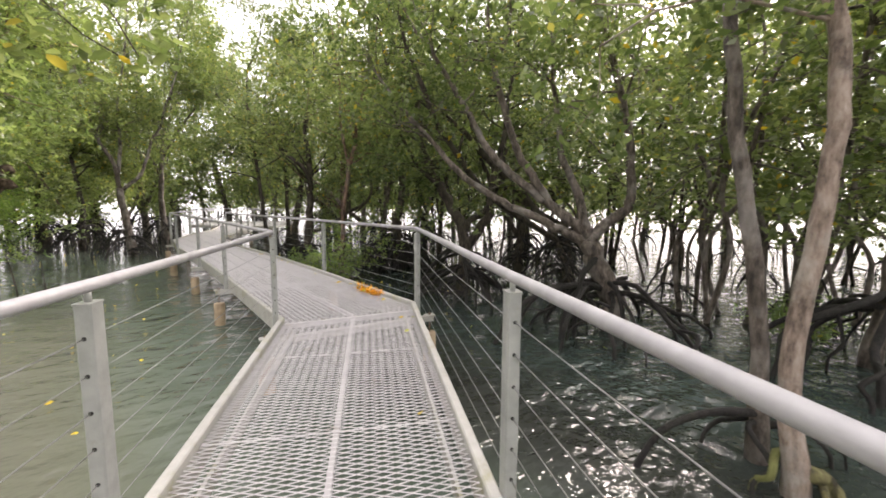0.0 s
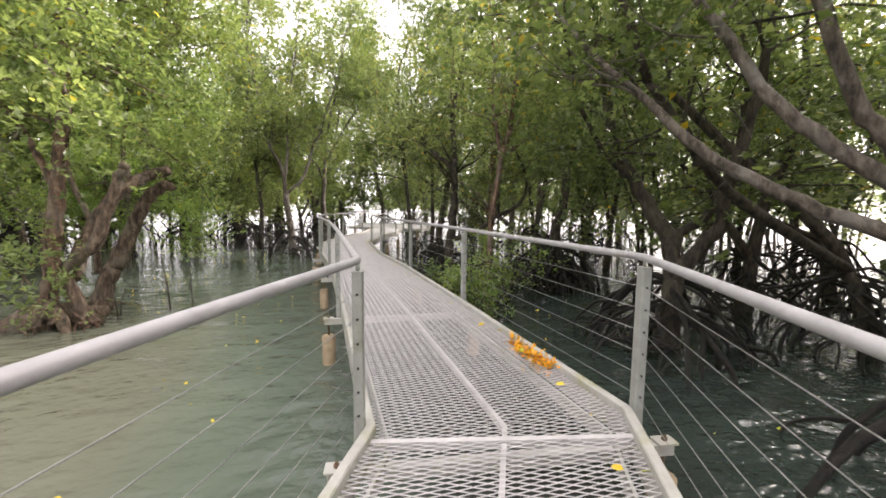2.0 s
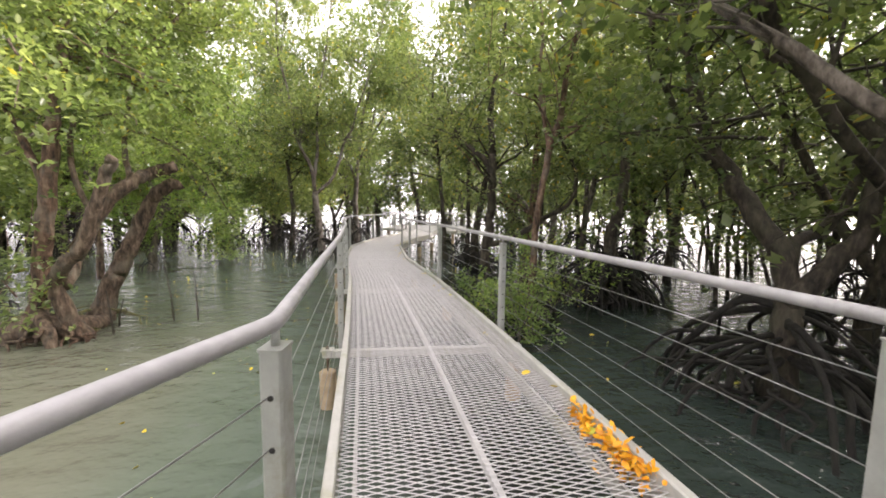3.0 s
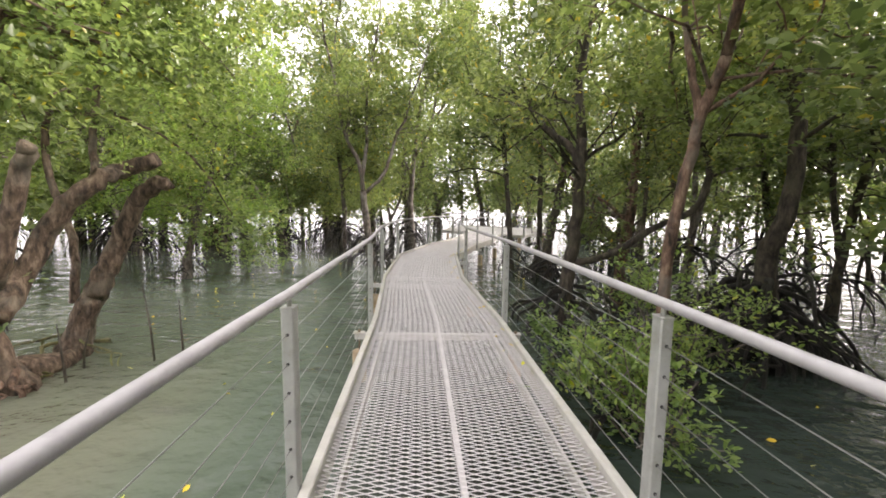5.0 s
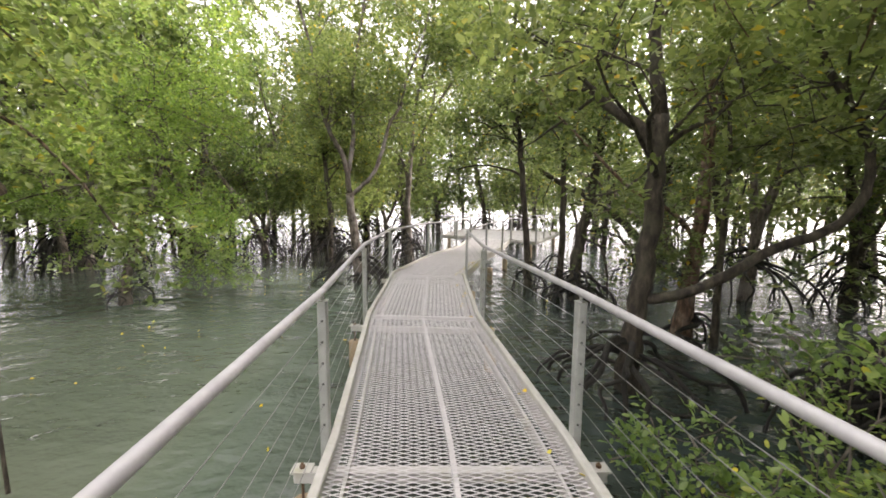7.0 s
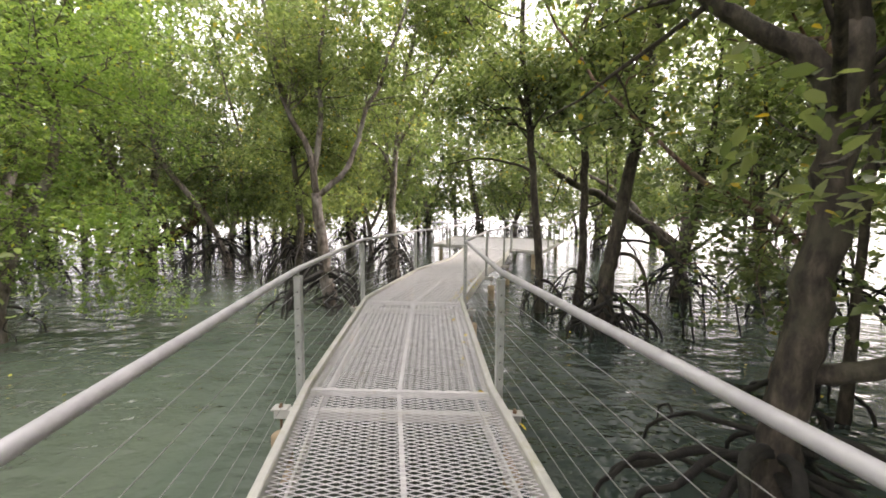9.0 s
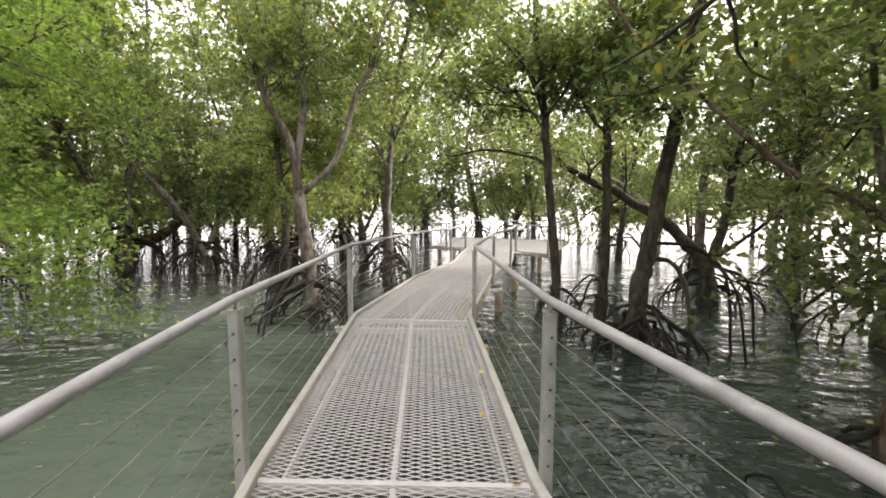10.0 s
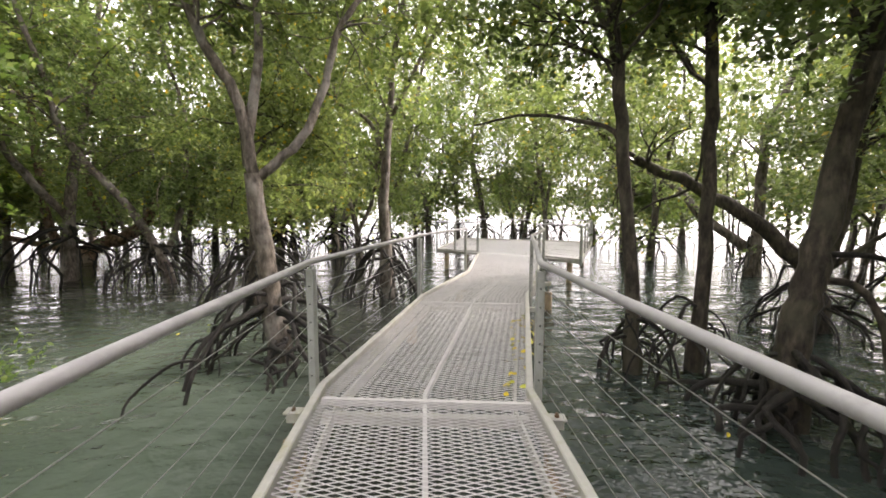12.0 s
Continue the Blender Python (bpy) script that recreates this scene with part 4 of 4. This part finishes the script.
def fill(x0, x1, y0, y1, count, kinds, apart, scale=(0.85, 1.2)):
    """Trees strewn over a stretch of the plan, no closer than apart."""
    put = 0
    for _ in range(count * 40):
        if put == count:
            break
        p = np.array([rng.uniform(x0, x1), rng.uniform(y0, y1)])
        if all(np.linalg.norm(p - q) > apart for q in TAKEN):
            put += 1
            TAKEN.append(p)
            s = rng.uniform(*scale)
            k = copy_thing(kinds[rng.integers(len(kinds))], pose(p[0], p[1], WATER_Z, 0, 0, rng.uniform(0, 360)))
            k.scale = (s, s, s * rng.uniform(0.92, 1.12))


def slim_kind(seed, leaf_mat):
    """A clump of slim poles with small high crowns."""
    rng = np.random.default_rng(seed)
    st = []
    for k in range(4):
        a, r = rng.uniform(0, 6.28), rng.uniform(0.2, 0.9) * (k > 0)
        b = np.array([math.cos(a) * r, math.sin(a) * r])
        d, e = rng.normal(0, 0.6, 2), rng.normal(0, 0.22, 2)
        st.append(([(*b, -1.0), (*(b + d * 0.15 + e), 0.6), (*(b + d * 0.5 - e), 1.7), (*(b + d), 3.2)], 0.055, 0.035, 1))
    return tree((0, 0), st, seed, "clump of slim mangrove poles with sparse crowns", bark_mat=BARK if seed % 2 else BARK_DARK, roots=6, root_h=(0.4, 1.0), root_out=(0.5, 1.1), root_r=0.022, leaf_mat=leaf_mat, top=6.5, boughs=6, reach=1.2, each=12, spread=0.3, size=0.15, rich=False,
                sides=5, group="slim mangrove clumps", most=750, root_sides=5, skirt=3, skirt_z=(1.7, 3.6), twig_sides=3, foot_flare=1.1)


SLIM_KINDS = [slim_kind(58, LEAF_DARK), slim_kind(59, LEAF)]
N0, N1, N2, N3 = NEAR_KINDS
fill(9, 18, -6, 12, 22, SLIM_KINDS, 1.5, (0.85, 1.15))
fill(12, 24, 14, 34, 10, SLIM_KINDS, 2.5, (0.9, 1.2))
fill(-22, -8, 7, 26, 13, (N0, N1, N1, N2), 3.0)
fill(-18, 0, 28, 42, 11, (N0, N1, N2), 3.2)
# unseen trees left of and behind the start, added for light and reflections
fill(-14, -5, -12, 4, 4, (N1, N2), 3.5)
fill(9.5, 21, -9, 13, 8, (N0, N2, N2), 2.6, (0.75, 1.05))
fill(10, 17, 11.5, 17, 6, (N3, N0), 2.2, (0.7, 0.95))
fill(10, 20, 18, 34, 5, (N0, N2), 4.0)
fill(-1, 13, 41, 49, 6, (N1, N2), 3.0)
# also out of view: added to close off the light from behind
fill(-6, 9, -14, -8, 4, (N0, N3), 3.0)
fill(-44, -22, 0, 50, 24, FAR_KINDS, 4.0)
fill(-30, -6, 43, 60, 8, FAR_KINDS[:2], 4.5, (1.0, 1.3))
fill(-32, -14, 14, 42, 8, FAR_KINDS, 3.4, (0.9, 1.2))
fill(-20, 14, 47, 60, 6, FAR_KINDS[:2], 5.0, (1.0, 1.35))
fill(22, 40, -20, 50, 20, FAR_KINDS, 4.2)
fill(12, 24, 30, 48, 6, FAR_KINDS, 4.0)
fill(-40, -18, 20, 60, 8, FAR_KINDS[:2], 4.0, (1.2, 1.6))
# tall ones round the platform
# the one at (11.6, 17.3) is added to shade the water at right
for x, y, k, sc in ((-0.9, 30.6, N1, 1.35), (-3.4, 31.8, N2, 1.4), (11.6, 35.5, N1, 1.35), (0.6, 41.0, N1, 1.5), (4.6, 42.0, N2, 1.55), (8.6, 40.5, N1, 1.5), (-5.6, 29.6, N0, 1.4), (11.6, 17.3, N1, 1.2), (-10.6, 20.6, HIGH_KIND, 1.35), (-9.8, 25.4, HIGH_KIND, 1.4), (-13.0, 22.6, HIGH_KIND, 1.4), (-11.8, 15.6, HIGH_KIND, 1.3), (-15.5, 17.5, HIGH_KIND, 1.4), (9.2, 5.8, THICKET, 0.9), (9.4, 17.6, HIGH_KIND, 1.1), (12.6, 0.4, THICKET, 0.9)):
    ob = copy_thing(k, pose(x, y, WATER_Z, 0, 0, 47 * x))
    ob.scale = (sc, sc, sc)
# the first of each kind stands deep in the wood
for k, p in zip([HIGH_KIND, THICKET] + SLIM_KINDS + NEAR_KINDS + FAR_KINDS, ((-20.0, 24.0), (12.6, 8.6), (21.5, -13.0), (23.0, -15.5), (17.0, -11.5), (-22.0, 30.5), (20.0, 33.0), (14.5, -12.0), (30.0, -16.0), (-34.0, 53.0), (27.0, -24.0))):
    k.location = (*p, WATER_Z)

# ---- the leafy bush beside the rail ----
def bush(base, seed, label, wide, high, sprigs, each, leaf_mat=LEAF_BUSH, size=0.065):
    rng = np.random.default_rng(seed)
    ob = thing("mangrove_bush", (*base, WATER_Z), label, "bush")
    tubes, spots = [], []
    for _ in range(sprigs):
        az = rng.uniform(0, 2 * np.pi)
        st = np.array([math.cos(az) * wide[0] * 0.15, math.sin(az) * wide[1] * 0.15, -0.2])
        t = limb(rng, st, (math.cos(az) * wide[0], math.sin(az) * wide[1], high * rng.uniform(0.5, 1.4)), rng.uniform(0.7, 1.15) * high, 0.16, 0.06, 7)
        tubes.append((t, 0.014, 0.005))
        sprout(rng, t, 0.010, 0.004, 0, tubes, spots, 0.10, 0.08, 5, 0.35)
    tagged(part("stem_tangle", join([tube(t, np.linspace(a, b, len(t)), 5, caps=False) for t, a, b in tubes]), BARK, ob), kind="stuff")
    pts = scatter(rng, spots, each)
    pts = pts[pts[:, 2] > 0.06]
    tagged(part("foliage", leaf_mesh("foliage", leaves(rng, pts, 6, size, True), leaf_mat), None, ob), kind="stuff")
    return ob


bush((4.05, 9.75), 61, "bright green young mangrove bush beside the handrail", (0.6, 0.8), 1.0, 12, 2)
bush((4.2, 8.85), 62, "bright green young mangrove bush beside the handrail", (0.35, 0.5), 1.15, 10, 2)
bush((4.85, 10.0), 65, "tall light green mangrove bush behind the handrail", (0.55, 0.55), 1.75, 13, 2)
bush((9.0, 1.5), 63, "low bright green mangrove seedling clump in the water", (0.5, 0.5), 0.7, 9, 2)
# a tree behind the start, with a limb that hangs over the water
tree((-4.6, -2.0), [([(-4.6, -2.0, -0.7), (-4.4, -1.9, 1.8), (-2.6, 0.0, 3.6), (-0.9, 1.4, 3.6), (0.2, 2.2, 3.25)], 0.16, 0.03, 0), ([(-4.4, -1.9, 1.6), (-5.0, -2.2, 3.0), (-5.2, -2.4, 4.2)], 0.11, 0.06, 1)], 64,
     "mangrove tree with a long limb hanging over the water", leaf_mat=LEAF_DARK, roots=6, top=7, boughs=9, reach=1.5, size=0.11, rich=True, most=420, extra=[((-0.1, 2.0, 3.3), (0.9, 0.5, -1.0), 1.0), ((-0.6, 1.7, 3.45), (0.6, 0.9, -0.7), 1.0)])

# ---- bare shoots in the water ----
for x, y, h, lx in ((-1.68, 10.32, 1.05, -0.14), (-1.3, 10.35, 0.85, -0.05), (-2.4, 10.0, 0.5, 0.1), (-2.2, 9.6, 0.7, -0.1)):
    sh = thing("bare_shoot", (x, y, WATER_Z), "thin bare dark shoot standing in the water", "shoot", "bare shoots")
    part("stem", tube([(0, 0, -0.3), (lx * 0.3, 0, h * 0.4), (lx, 0.03, h)], [0.017, 0.014, 0.006], 7), BARK_DARK, sh)

# ---- fallen flowers and leaves ----
rng = np.random.default_rng(81)
along = rng.uniform(-0.5, 0.5, 300) * rng.uniform(0.75, 1.0, 300)
heap = np.column_stack([-np.abs(rng.normal(0, 0.045, 300)) * (1.1 - 1.2 * np.abs(along)), along * 0.74, np.abs(rng.normal(0, 0.006, 300))])
flowers = part("fallen_flowers", leaf_mesh("fallen_flowers", leaves(rng, heap, 1, 0.055, True, 0.05), ORANGE), None)
flowers.location, flowers.rotation_euler = (3.435, 4.97, 0.010), (0, 0, radians(5.2))
tagged(flowers, "heap of fallen orange flowers on the mesh deck", "flowers", kind="stuff")
LEAF_SHAPE = leaf_mesh("fallen_leaf", leaves(np.random.default_rng(3), np.zeros((1, 3)), 1, 0.09, True, 0.0), YELLOW)


def fallen(x, y, z, name, label, group):
    ob = new(name, LEAF_SHAPE)
    s = rng.uniform(0.75, 1.15)
    ob.matrix_basis = pose(x, y, z, rng.uniform(-6, 6), rng.uniform(-6, 6), rng.uniform(0, 360)) @ Matrix.Scale(s, 4)
    tagged(ob, label, "leaf", group)


for i, n in ((2, 5), (3, 7), (4, 8), (5, 8), (6, 9), (7, 64)):
    for _ in range(n):
        u = rng.uniform(0, 0.62 if i == 7 else 1)
        e = (inset(i, 0.11)[1] * (1 - u) + inset(i + 1, 0.11)[1] * u) + np.array([-abs(rng.normal(0, 0.02 if i == 7 else 0.05)), 0])
        fallen(e[0], e[1], 0.008, "fallen_leaf", "yellow fallen leaf on the mesh deck", "leaves on the deck")
for x0, x1, y0, y1, n in ((-4, 1.2, 1, 16, 40), (4, 7, 2, 18, 22), (-4, 0, 12, 22, 12)):
    for _ in range(n):
        fallen(rng.uniform(x0, x1), rng.uniform(y0, y1), WATER_Z + 0.006, "floating_leaf", "yellow-green leaf floating on the water", "leaves on the water")
